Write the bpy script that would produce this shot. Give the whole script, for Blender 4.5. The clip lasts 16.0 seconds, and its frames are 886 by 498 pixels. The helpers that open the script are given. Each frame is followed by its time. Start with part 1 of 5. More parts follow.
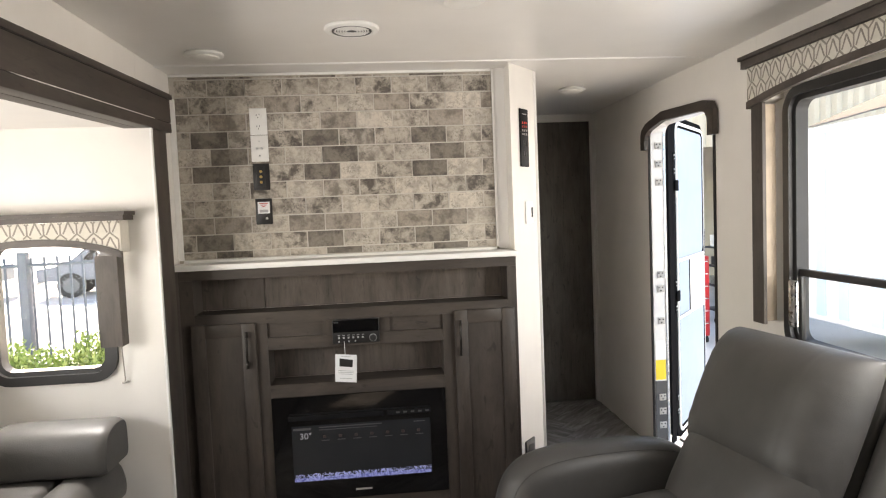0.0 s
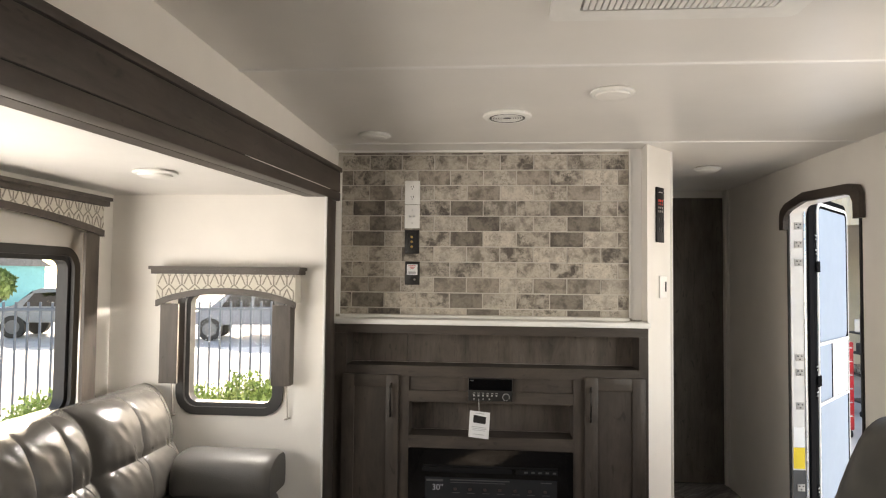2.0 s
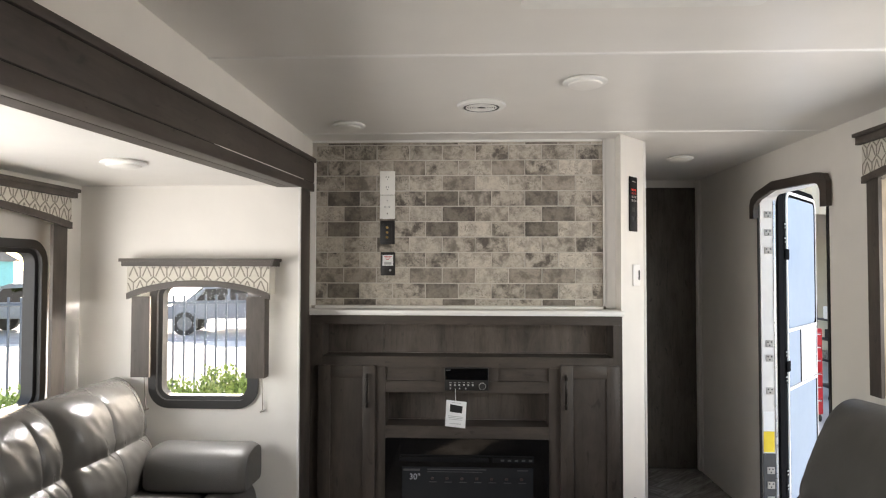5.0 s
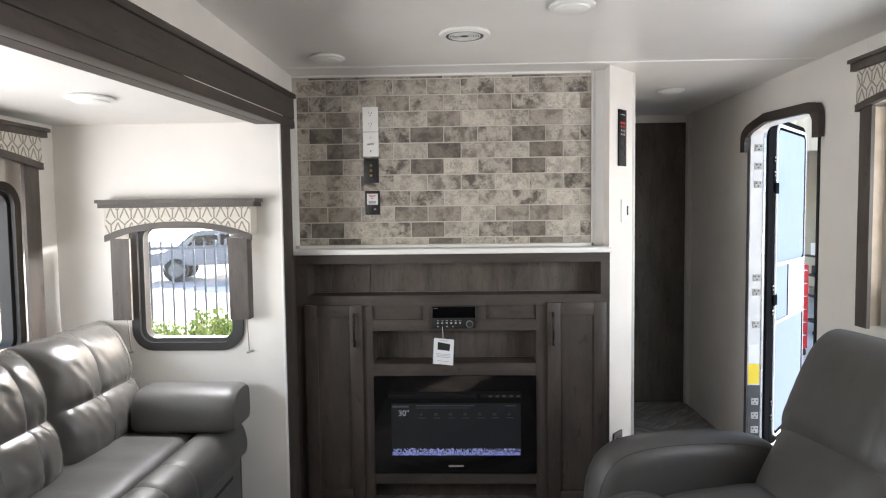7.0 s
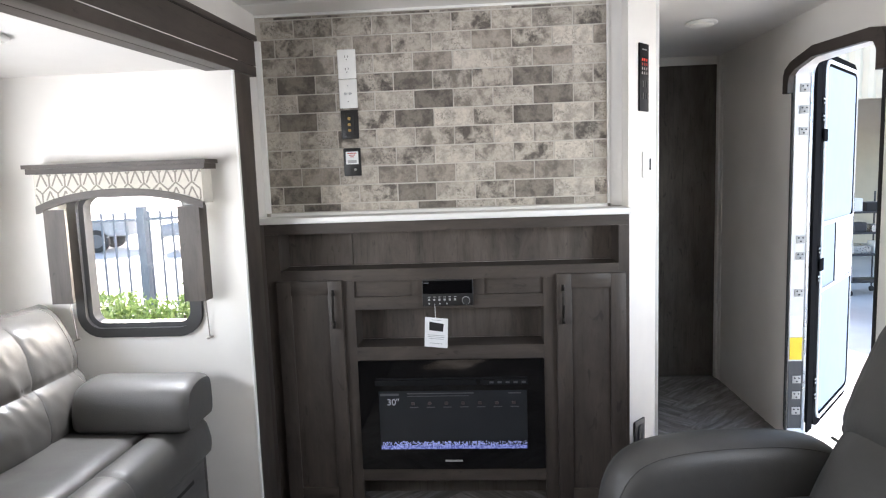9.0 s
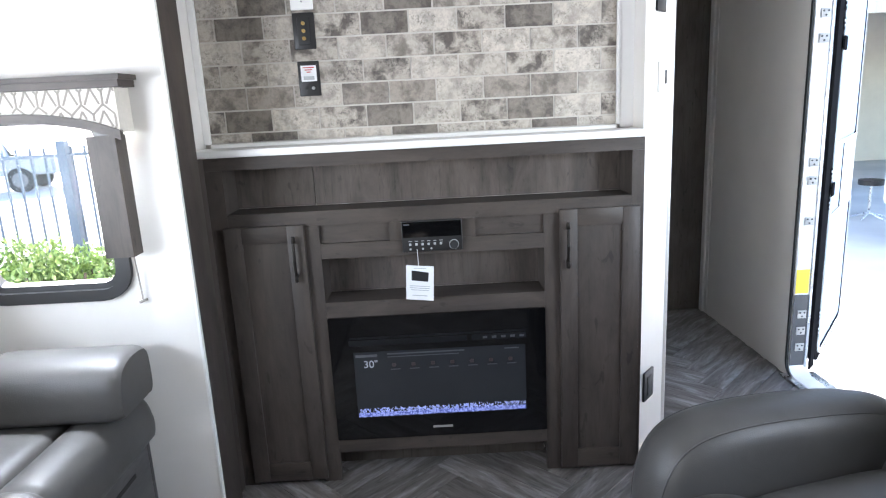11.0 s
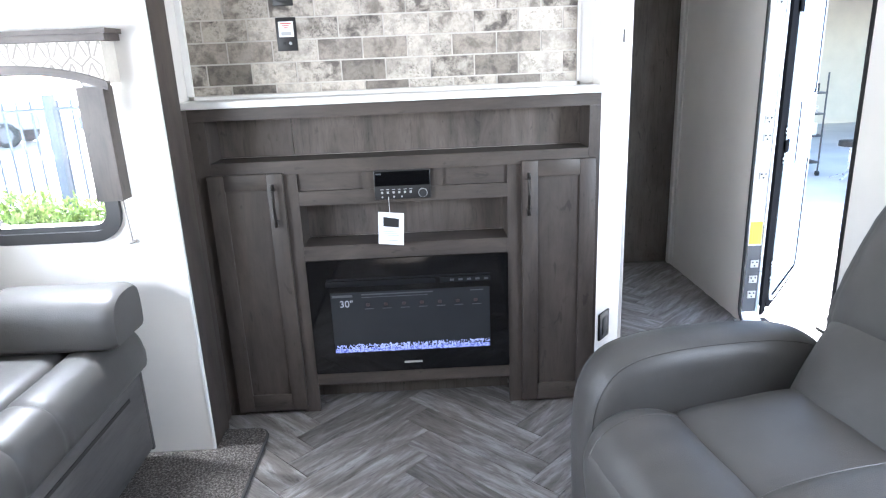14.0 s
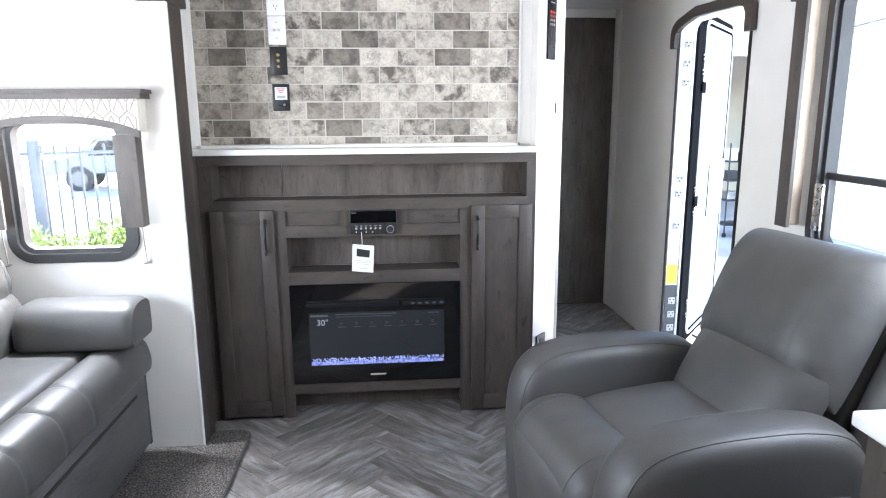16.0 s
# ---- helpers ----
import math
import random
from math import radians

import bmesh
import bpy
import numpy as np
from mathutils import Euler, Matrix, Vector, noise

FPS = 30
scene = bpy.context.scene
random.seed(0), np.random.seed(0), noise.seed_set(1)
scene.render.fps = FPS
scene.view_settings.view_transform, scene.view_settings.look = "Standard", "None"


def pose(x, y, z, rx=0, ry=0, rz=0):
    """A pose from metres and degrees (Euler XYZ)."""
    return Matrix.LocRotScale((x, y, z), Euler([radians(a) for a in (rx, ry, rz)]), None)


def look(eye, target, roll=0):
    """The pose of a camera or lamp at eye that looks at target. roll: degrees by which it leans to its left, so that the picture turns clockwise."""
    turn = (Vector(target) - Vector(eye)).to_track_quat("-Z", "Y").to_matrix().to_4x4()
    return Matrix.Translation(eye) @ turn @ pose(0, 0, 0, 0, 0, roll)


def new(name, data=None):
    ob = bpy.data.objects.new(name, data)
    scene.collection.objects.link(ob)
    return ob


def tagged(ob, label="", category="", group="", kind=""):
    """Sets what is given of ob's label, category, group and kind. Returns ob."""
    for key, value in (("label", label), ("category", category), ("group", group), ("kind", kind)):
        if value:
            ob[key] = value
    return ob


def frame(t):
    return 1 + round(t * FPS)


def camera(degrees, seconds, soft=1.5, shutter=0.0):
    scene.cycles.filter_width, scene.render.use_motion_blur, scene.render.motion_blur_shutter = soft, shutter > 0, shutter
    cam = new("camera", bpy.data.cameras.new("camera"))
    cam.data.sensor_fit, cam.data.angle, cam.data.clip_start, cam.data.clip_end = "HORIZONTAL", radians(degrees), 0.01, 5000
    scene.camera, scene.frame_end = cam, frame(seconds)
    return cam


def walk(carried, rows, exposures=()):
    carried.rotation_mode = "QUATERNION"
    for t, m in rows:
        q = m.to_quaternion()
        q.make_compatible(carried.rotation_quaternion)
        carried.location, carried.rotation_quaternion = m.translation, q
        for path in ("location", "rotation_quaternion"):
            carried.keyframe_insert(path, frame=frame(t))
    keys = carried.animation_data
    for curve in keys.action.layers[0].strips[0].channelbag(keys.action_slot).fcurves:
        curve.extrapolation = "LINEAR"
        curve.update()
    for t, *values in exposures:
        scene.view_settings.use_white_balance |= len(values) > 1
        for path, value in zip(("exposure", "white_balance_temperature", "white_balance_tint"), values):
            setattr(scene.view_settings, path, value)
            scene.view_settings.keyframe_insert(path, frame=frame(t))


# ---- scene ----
cam = camera(69.1, 16.0, soft=1.15)
PATH = [
    (0, (0.271, 0.264, 1.404), (0.46, 2.251, 1.283), -2.3),
    (0.5, (0.207, 0.144, 1.412), (0.185, 2.143, 1.358), -1.6),
    (1, (0.185, 0.078, 1.413), (0.112, 2.076, 1.423), -0.9),
    (1.5, (0.166, 0.063, 1.426), (0.062, 2.06, 1.487), 0.1),
    (2, (0.155, 0.061, 1.418), (-0.002, 2.053, 1.501), 0.6),
    (2.5, (0.153, 0.06, 1.424), (-0.019, 2.051, 1.506), 0.9),
    (3, (0.144, 0.062, 1.426), (-0.024, 2.054, 1.503), 1.0),
    (5.5, (0.175, 0.064, 1.402), (0.105, 2.062, 1.443), -0.1),
    (6, (0.182, 0.068, 1.392), (0.12, 2.066, 1.341), -0.2),
    (6.5, (0.173, 0.071, 1.384), (0.105, 2.068, 1.286), -0.5),
    (7, (0.189, 0.112, 1.384), (0.127, 2.107, 1.267), -0.7),
    (7.5, (0.225, 0.232, 1.376), (0.167, 2.227, 1.234), -1.2),
    (8, (0.269, 0.367, 1.377), (0.17, 2.357, 1.209), -1.6),
    (8.5, (0.311, 0.435, 1.37), (0.165, 2.42, 1.173), -1.8),
    (11, (0.159, 0.937, 1.337), (0.177, 2.886, 0.886), -2.9),
    (11.5, (0.154, 0.941, 1.322), (0.168, 2.869, 0.79), -2.0),
    (12, (0.15, 0.927, 1.316), (0.164, 2.846, 0.752), -1.0),
    (12.5, (0.155, 0.92, 1.311), (0.168, 2.832, 0.724), -0.9),
    (13, (0.167, 0.919, 1.313), (0.184, 2.826, 0.71), -1.8),
    (13.5, (0.188, 0.873, 1.322), (0.214, 2.777, 0.711), -2.1),
    (14, (0.233, 0.763, 1.329), (0.272, 2.679, 0.758), -2.4),
    (14.5, (0.283, 0.614, 1.322), (0.318, 2.553, 0.832), -2.2),
    (15, (0.294, 0.492, 1.329), (0.314, 2.435, 0.854), -1.7),
    (15.5, (0.268, 0.394, 1.336), (0.312, 2.344, 0.891), -1.1),
    (16, (0.217, 0.276, 1.343), (0.378, 2.228, 0.94), -0.4),
]
EXPOSURES = [(0.0, 2.5, 7900, 15), (1.5, 2.2, 8300, 15), (3.0, 2.05, 8100, 15), (5.5, 2.15, 7400, 14), (7.0, 2.35, 7000, 14), (8.5, 2.55, 6800, 14), (11.0, 3.05, 6200, 13), (13.0, 3.7, 6050, 13), (16.0, 3.4, 6200, 13)]
walk(cam, [(t, look(eye, target, roll)) for t, eye, target, roll in PATH], EXPOSURES)

# ---- light ----
world = bpy.data.worlds.new("sky")
scene.world = world
world.use_nodes = True
wn = world.node_tree
sky = wn.nodes.new("ShaderNodeTexSky")
sky.sky_type, sky.sun_disc = "NISHITA", False
SUN = Vector((-0.57, 1.0, 0.515)).normalized()
sky.sun_elevation = math.asin(SUN.z)
sky.sun_rotation = math.atan2(SUN.x, SUN.y)
wn.links.new(sky.outputs[0], wn.nodes["Background"].inputs[0])
wn.nodes["Background"].inputs[1].default_value = 0.14
sun_data = bpy.data.lights.new("sun", "SUN")
sun_data.energy, sun_data.angle, sun_data.color = 5.0, radians(0.6), (1.0, 0.95, 0.87)
sun_lamp = new("sun", sun_data)
sun_lamp.matrix_world = look(SUN * 30, (0, 0, 0))


def sky_fill_lamp(name, eye, target, w, h, power, color=(0.86, 0.93, 1.0)):
    """An added area lamp at a window, to strengthen the sky's light from there."""
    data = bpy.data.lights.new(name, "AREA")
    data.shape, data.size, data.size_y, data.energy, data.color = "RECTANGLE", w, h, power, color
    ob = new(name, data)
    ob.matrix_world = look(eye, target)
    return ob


# added, unseen lamps: two at the wide windows, a strip behind the end valance
sky_fill_lamp("sky_fill_sofa_window", (-1.585, 1.34, 1.17), (-0.85, 1.62, 1.40), 1.1, 0.55, 6.6)
sky_fill_lamp("sky_fill_side_window", (1.90, 1.50, 1.36), (0.75, 3.10, 1.10), 0.55, 0.7, 3.9)
sky_fill_lamp("sky_fill_end_window", (-0.98, 2.775, 1.352), (-1.18, 1.9, 0.70), 0.36, 0.02, 8.5)


# ---- materials ----
def nodes_of(name):
    m = bpy.data.materials.new(name)
    m.use_nodes = True
    nt = m.node_tree
    return m, nt, nt.nodes["Principled BSDF"]


def mapped(nt, scale=(1, 1, 1), space="Position"):
    geo = nt.nodes.new("ShaderNodeNewGeometry") if space == "Position" else nt.nodes.new("ShaderNodeTexCoord")
    mp = nt.nodes.new("ShaderNodeMapping")
    mp.inputs["Scale"].default_value = scale
    nt.links.new(geo.outputs[space], mp.inputs[0])
    return mp.outputs[0]


def noise_tex(nt, vec, scale, detail=4, rough=0.55, distort=0.0):
    n = nt.nodes.new("ShaderNodeTexNoise")
    n.inputs["Scale"].default_value, n.inputs["Detail"].default_value = scale, detail
    n.inputs["Roughness"].default_value, n.inputs["Distortion"].default_value = rough, distort
    nt.links.new(vec, n.inputs["Vector"])
    return n.outputs["Fac"]


def ramp(nt, fac, stops):
    r = nt.nodes.new("ShaderNodeValToRGB")
    while len(r.color_ramp.elements) < len(stops):
        r.color_ramp.elements.new(0.5)
    for e, (p, c) in zip(r.color_ramp.elements, stops):
        e.position, e.color = p, (*c, 1) if len(c) == 3 else (c[0], c[0], c[0], 1)
    nt.links.new(fac, r.inputs[0])
    return r.outputs[0]


def mixed(nt, fac, a, b, mode="MIX"):
    m = nt.nodes.new("ShaderNodeMix")
    m.data_type, m.blend_type = "RGBA", mode
    for sock, v in ((m.inputs[0], fac), (m.inputs[6], a), (m.inputs[7], b)):
        if isinstance(v, (int, float)):
            sock.default_value = v
        elif isinstance(v, tuple):
            sock.default_value = (*v, 1)
        else:
            nt.links.new(v, sock)
    return m.outputs[2]


def bumped(nt, bsdf, height, strength, dist=0.002):
    b = nt.nodes.new("ShaderNodeBump")
    b.inputs["Strength"].default_value, b.inputs["Distance"].default_value = strength, dist
    nt.links.new(height, b.inputs["Height"])
    nt.links.new(b.outputs[0], bsdf.inputs["Normal"])


def by_random(nt, lo, hi):
    """A grey that differs from piece to piece."""
    oi = nt.nodes.new("ShaderNodeObjectInfo")
    mr = nt.nodes.new("ShaderNodeMapRange")
    mr.inputs["To Min"].default_value, mr.inputs["To Max"].default_value = lo, hi
    nt.links.new(oi.outputs["Random"], mr.inputs[0])
    return mr.outputs[0]


def plain(name, color, rough=0.5, metal=0.0, vary=0.06, scale=12, bump=0.0, bscale=200, spec=0.5, coat=0.0):
    m, nt, b = nodes_of(name)
    v = mapped(nt)
    n = noise_tex(nt, v, scale, 5)
    lo, hi = [tuple(max(0, c * (1 + s * vary)) for c in color) for s in (-1, 1)]
    nt.links.new(ramp(nt, n, [(0.3, lo), (0.7, hi)]), b.inputs["Base Color"])
    r = nt.nodes.new("ShaderNodeMapRange")
    r.inputs["To Min"].default_value, r.inputs["To Max"].default_value = max(0.02, rough - 0.06), min(1, rough + 0.06)
    nt.links.new(noise_tex(nt, v, scale * 3, 3), r.inputs[0])
    nt.links.new(r.outputs[0], b.inputs["Roughness"])
    b.inputs["Metallic"].default_value = metal
    b.inputs["Specular IOR Level"].default_value = spec
    b.inputs["Coat Weight"].default_value = coat
    if bump:
        bumped(nt, b, noise_tex(nt, v, bscale, 3), bump, 0.001)
    return m


def wood(name, axis, dark=(0.036, 0.0285, 0.0245), light=(0.093, 0.0745, 0.062), rough=0.5, streak=1.0):
    """Stained wood-grain laminate; axis: the way of the grain."""
    m, nt, b = nodes_of(name)
    s = [26.0, 26.0, 26.0]
    s["xyz".index(axis)] = 1.7
    s2 = [4.6, 4.6, 4.6]
    s2["xyz".index(axis)] = 1.3
    fine = noise_tex(nt, mapped(nt, tuple(s)), 3.0, 7, 0.66, 0.2)
    broad = noise_tex(nt, mapped(nt, tuple(s2)), 2.2, 6, 0.66, 0.35)
    s3 = [13.0, 13.0, 13.0]
    s3["xyz".index(axis)] = 5.0
    flecks = ramp(nt, noise_tex(nt, mapped(nt, tuple(s3)), 3.0, 3, 0.5, 0.6), [(0.29, (0.62,)), (0.36, (1.0,))])
    base = ramp(nt, broad, [(0.28, dark), (0.72, light)])
    grain = ramp(nt, fine, [(0.30, (0.76 - 0.3 * (streak - 1),)), (0.46, (0.97,)), (0.8, (1.07,))])
    col = mixed(nt, 1.0, mixed(nt, 1.0, base, grain, "MULTIPLY"), flecks, "MULTIPLY")
    nt.links.new(col, b.inputs["Base Color"])
    b.inputs["Roughness"].default_value = rough
    b.inputs["Specular IOR Level"].default_value = 0.4
    bumped(nt, b, fine, 0.12, 0.0006)
    return m


def brick_mat(name, tone_lo, tone_hi, spots):
    m, nt, b = nodes_of(name)
    oi0, sc, off = nt.nodes.new("ShaderNodeObjectInfo"), nt.nodes.new("ShaderNodeMath"), nt.nodes.new("ShaderNodeVectorMath")
    sc.operation, sc.inputs[1].default_value, off.operation = "MULTIPLY", 41.0, "ADD"
    nt.links.new(oi0.outputs["Random"], sc.inputs[0])
    nt.links.new(mapped(nt), off.inputs[0])
    nt.links.new(sc.outputs[0], off.inputs[1])
    v = off.outputs[0]
    cloud = noise_tex(nt, v, 19, 4, 0.62, 0.3)
    grit = noise_tex(nt, v, 105, 5, 0.72)
    base = ramp(nt, cloud, [(0.38, tone_lo), (0.56, tone_hi)])
    pits = ramp(nt, grit, [(0.40, (1 - spots,)), (0.49, (1.0,))])
    where = ramp(nt, noise_tex(nt, v, 14, 2), [(0.42, (0.0,)), (0.6, (1.0,))])
    col = mixed(nt, where, base, mixed(nt, 1.0, base, pits, "MULTIPLY"))
    smear = ramp(nt, noise_tex(nt, v, 75, 5, 0.65, 0.3), [(0.40, (0.87,)), (0.54, (1.05,))])
    col = mixed(nt, 1.0, col, smear, "MULTIPLY")
    oi = by_random(nt, 0.88, 1.1)
    comb = nt.nodes.new("ShaderNodeCombineColor")
    for n in range(3):
        nt.links.new(oi, comb.inputs[n])
    nt.links.new(mixed(nt, 1.0, col, comb.outputs[0], "MULTIPLY"), b.inputs["Base Color"])
    b.inputs["Roughness"].default_value = 0.62
    bumped(nt, b, grit, 0.15, 0.0006)
    return m


def plank_mat(name):
    m, nt, b = nodes_of(name)
    v = mapped(nt, (1, 1, 1), "Object")
    oi = nt.nodes.new("ShaderNodeObjectInfo")
    off = nt.nodes.new("ShaderNodeVectorMath")
    off.operation = "ADD"
    sc = nt.nodes.new("ShaderNodeVectorMath")
    sc.operation = "SCALE"
    sc.inputs["Scale"].default_value = 37.0
    com = nt.nodes.new("ShaderNodeCombineXYZ")
    for n in range(3):
        nt.links.new(oi.outputs["Random"], com.inputs[n])
    nt.links.new(com.outputs[0], sc.inputs[0])
    nt.links.new(v, off.inputs[0])
    nt.links.new(sc.outputs[0], off.inputs[1])
    mp = nt.nodes.new("ShaderNodeMapping")
    mp.inputs["Scale"].default_value = (2.6, 15, 1)
    nt.links.new(off.outputs[0], mp.inputs[0])
    fine = noise_tex(nt, mp.outputs[0], 4.6, 9, 0.72, 0.25)
    broad = noise_tex(nt, mp.outputs[0], 1.3, 6, 0.68, 0.6)
    base = ramp(nt, broad, [(0.32, (0.115, 0.098, 0.086)), (0.5, (0.225, 0.205, 0.190)), (0.66, (0.42, 0.405, 0.398))])
    grain = ramp(nt, fine, [(0.34, (0.50,)), (0.45, (0.94,)), (0.70, (1.18,))])
    col = mixed(nt, 1.0, base, grain, "MULTIPLY")
    tone = by_random(nt, 0.64, 1.04)
    comb = nt.nodes.new("ShaderNodeCombineColor")
    for n in range(3):
        nt.links.new(tone, comb.inputs[n])
    nt.links.new(mixed(nt, 1.0, col, comb.outputs[0], "MULTIPLY"), b.inputs["Base Color"])
    b.inputs["Roughness"].default_value = 0.42
    b.inputs["Specular IOR Level"].default_value = 0.45
    bumped(nt, b, fine, 0.18, 0.0008)
    return m


def leather(name, color, rough):
    m, nt, b = nodes_of(name)
    v = mapped(nt, (1, 1, 1), "Object")
    vor = nt.nodes.new("ShaderNodeTexVoronoi")
    vor.inputs["Scale"].default_value = 420
    nt.links.new(v, vor.inputs["Vector"])
    soft = noise_tex(nt, v, 7, 4)
    lo, hi = tuple(c * 0.9 for c in color), tuple(c * 1.1 for c in color)
    nt.links.new(ramp(nt, soft, [(0.3, lo), (0.7, hi)]), b.inputs["Base Color"])
    b.inputs["Roughness"].default_value = rough
    b.inputs["Specular IOR Level"].default_value = 0.42
    wr = noise_tex(nt, v, 14, 5, 0.6, 0.8)
    add = nt.nodes.new("ShaderNodeMath")
    add.operation = "MULTIPLY_ADD"
    add.inputs[1].default_value = 0.14
    nt.links.new(vor.outputs["Distance"], add.inputs[0])
    nt.links.new(wr, add.inputs[2])
    bumped(nt, b, add.outputs[0], 0.22, 0.006)
    return m


def carpet_mat(name):
    m, nt, b = nodes_of(name)
    v = mapped(nt)
    n = noise_tex(nt, v, 150, 5, 0.75)
    nt.links.new(ramp(nt, n, [(0.36, (0.035, 0.03, 0.027)), (0.5, (0.105, 0.092, 0.083)), (0.64, (0.29, 0.265, 0.24))]), b.inputs["Base Color"])
    b.inputs["Roughness"].default_value = 0.95
    b.inputs["Specular IOR Level"].default_value = 0.1
    bumped(nt, b, n, 1.0, 0.006)
    return m


def glow(name, color, strength):
    m, nt, b = nodes_of(name)
    b.inputs["Base Color"].default_value = (*color, 1)
    b.inputs["Emission Color"].default_value = (*color, 1)
    b.inputs["Emission Strength"].default_value = strength
    return m


def pane_glass(name, tint=(1, 1, 1), rough=0.0):
    m, nt, b = nodes_of(name)
    tr, gl, mx = nt.nodes.new("ShaderNodeBsdfTransparent"), nt.nodes.new("ShaderNodeBsdfGlossy"), nt.nodes.new("ShaderNodeMixShader")
    tr.inputs[0].default_value = (*tint, 1)
    gl.inputs["Roughness"].default_value = rough
    mx.inputs[0].default_value = 0.004
    nt.links.new(tr.outputs[0], mx.inputs[1])
    nt.links.new(gl.outputs[0], mx.inputs[2])
    nt.links.new(mx.outputs[0], nt.nodes["Material Output"].inputs[0])
    return m


WALL = plain("white_wall_panel", (0.74, 0.71, 0.665), 0.5, vary=0.03, scale=5, bump=0.12, bscale=160)
CEIL = plain("ceiling_panel", (0.76, 0.735, 0.70), 0.34, vary=0.025, scale=4, bump=0.05, bscale=120)
WHITE = plain("white_trim", (0.80, 0.785, 0.76), 0.42, vary=0.02, scale=9)
PLASTIC = plain("white_plastic", (0.80, 0.79, 0.76), 0.38, vary=0.03, scale=30)
WOODZ = wood("grey_brown_wood_upright", "z")
WOODX = wood("grey_brown_wood_level", "x")
WOODY = wood("grey_brown_wood_along", "y", (0.037, 0.028, 0.0238), (0.080, 0.063, 0.0535))
GREYLAM = wood("grey_laminate_along", "y", (0.046, 0.043, 0.041), (0.105, 0.099, 0.095), 0.5, 1.4)
WOODBACK = wood("weathered_wood_back", "z", (0.042, 0.033, 0.028), (0.150, 0.120, 0.101), 0.55, 1.7)
DARKDOOR = wood("dark_wood_door", "z", (0.070, 0.058, 0.049), (0.150, 0.128, 0.108), 0.5, 1.5)
RAWWOOD = plain("pale_raw_wood", (0.46, 0.37, 0.28), 0.7, vary=0.12, scale=14)
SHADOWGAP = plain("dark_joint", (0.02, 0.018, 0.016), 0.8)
MORTAR = plain("pale_mortar", (0.50, 0.465, 0.415), 0.7, vary=0.08, scale=40)
BRICKS = {
    "l": brick_mat("pale_brick", (0.325, 0.288, 0.245), (0.495, 0.447, 0.382), 0.5),
    "m": brick_mat("mid_brick", (0.185, 0.160, 0.133), (0.430, 0.385, 0.327), 0.5),
    "d": brick_mat("spotted_dark_brick", (0.104, 0.088, 0.073), (0.425, 0.378, 0.319), 0.55),
    "s": brick_mat("smooth_grey_brick", (0.163, 0.138, 0.114), (0.314, 0.273, 0.228), 0.25),
    "D": brick_mat("dark_brick", (0.095, 0.081, 0.066), (0.202, 0.174, 0.144), 0.3),
}
PLANK = plank_mat("grey_wood_plank")
GROUT = plain("plank_joint", (0.13, 0.12, 0.112), 0.7)
CARPET = carpet_mat("brown_speckled_carpet")
BINDING = plain("dark_binding", (0.045, 0.042, 0.04), 0.8)
LEATHER = leather("grey_leather", (0.067, 0.063, 0.059), 0.46)
# back cushions' copy of the leather: window sheen put into lighter colour and gloss
LEATHERLIT = leather("grey_leather_lit", (0.080, 0.075, 0.069), 0.27)
LEATHERDK = leather("grey_leather_piping", (0.062, 0.057, 0.051), 0.46)
BLACK = plain("black_plastic", (0.018, 0.017, 0.017), 0.42)
BLACKGLOSS = plain("black_glass", (0.003, 0.003, 0.0035), 0.03, vary=0.0, spec=0.5)
SMOKED = plain("smoked_screen", (0.022, 0.024, 0.027), 0.12, vary=0.05)
BRONZE = plain("dark_bronze_metal", (0.03, 0.026, 0.023), 0.35, metal=0.7)
STEEL = plain("brushed_steel", (0.62, 0.62, 0.62), 0.28, metal=1.0)
JAMB = plain("jamb_metal", (0.72, 0.70, 0.68), 0.35, metal=0.0)
VENTGREY = plain("vent_shadow_grey", (0.42, 0.40, 0.375), 0.7)
ALLOY = plain("dull_alloy", (0.14, 0.14, 0.15), 0.5, metal=0.4)
PANELBLACK = plain("matt_black_panel", (0.010, 0.010, 0.011), 0.5, vary=0.0, spec=0.12)
DOORBLACK = plain("matt_black_door_edge", (0.012, 0.012, 0.013), 0.9, spec=0.0)
RUBBER = plain("black_rubber", (0.02, 0.02, 0.02), 0.6)
CLOTH = plain("cream_fabric", (0.60, 0.565, 0.50), 0.85, vary=0.05, scale=60, bump=0.4, bscale=900)
CLOTHLINE = plain("taupe_fabric_line", (0.26, 0.235, 0.205), 0.85)
PAPER = plain("white_paper", (0.82, 0.82, 0.82), 0.6, vary=0.02)
GREYINK = plain("grey_print", (0.42, 0.42, 0.42), 0.6)
REDINK = plain("red_print", (0.55, 0.05, 0.04), 0.6)
GLASS = pane_glass("clear_glass")
FROST = plain("frosted_glass", (0.33, 0.40, 0.49), 0.8, vary=0.02, spec=0.0)
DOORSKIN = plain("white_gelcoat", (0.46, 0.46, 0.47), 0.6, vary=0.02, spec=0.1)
SCREENWHITE = plain("white_screen_metal", (0.80, 0.80, 0.80), 0.35, vary=0.02, scale=20)
VENTDARK = plain("dark_grey_plate", (0.045, 0.045, 0.048), 0.45)
YELLOW = plain("yellow_sticker", (0.85, 0.62, 0.03), 0.5)
LENS = plain("milky_lens", (0.78, 0.76, 0.72), 0.3, vary=0.02)
LEDRED = glow("red_digits", (1.0, 0.05, 0.02), 0.05)
ICE = glow("lit_crystal", (0.40, 0.46, 0.80), 0.034)
BLUELIT = glow("dim_blue_light", (0.10, 0.13, 0.42), 0.05)
# prints given a faint added glow of their own; they are no lamps
WHITELIT = glow("white_print_with_glow", (0.30, 0.32, 0.36), 0.06)
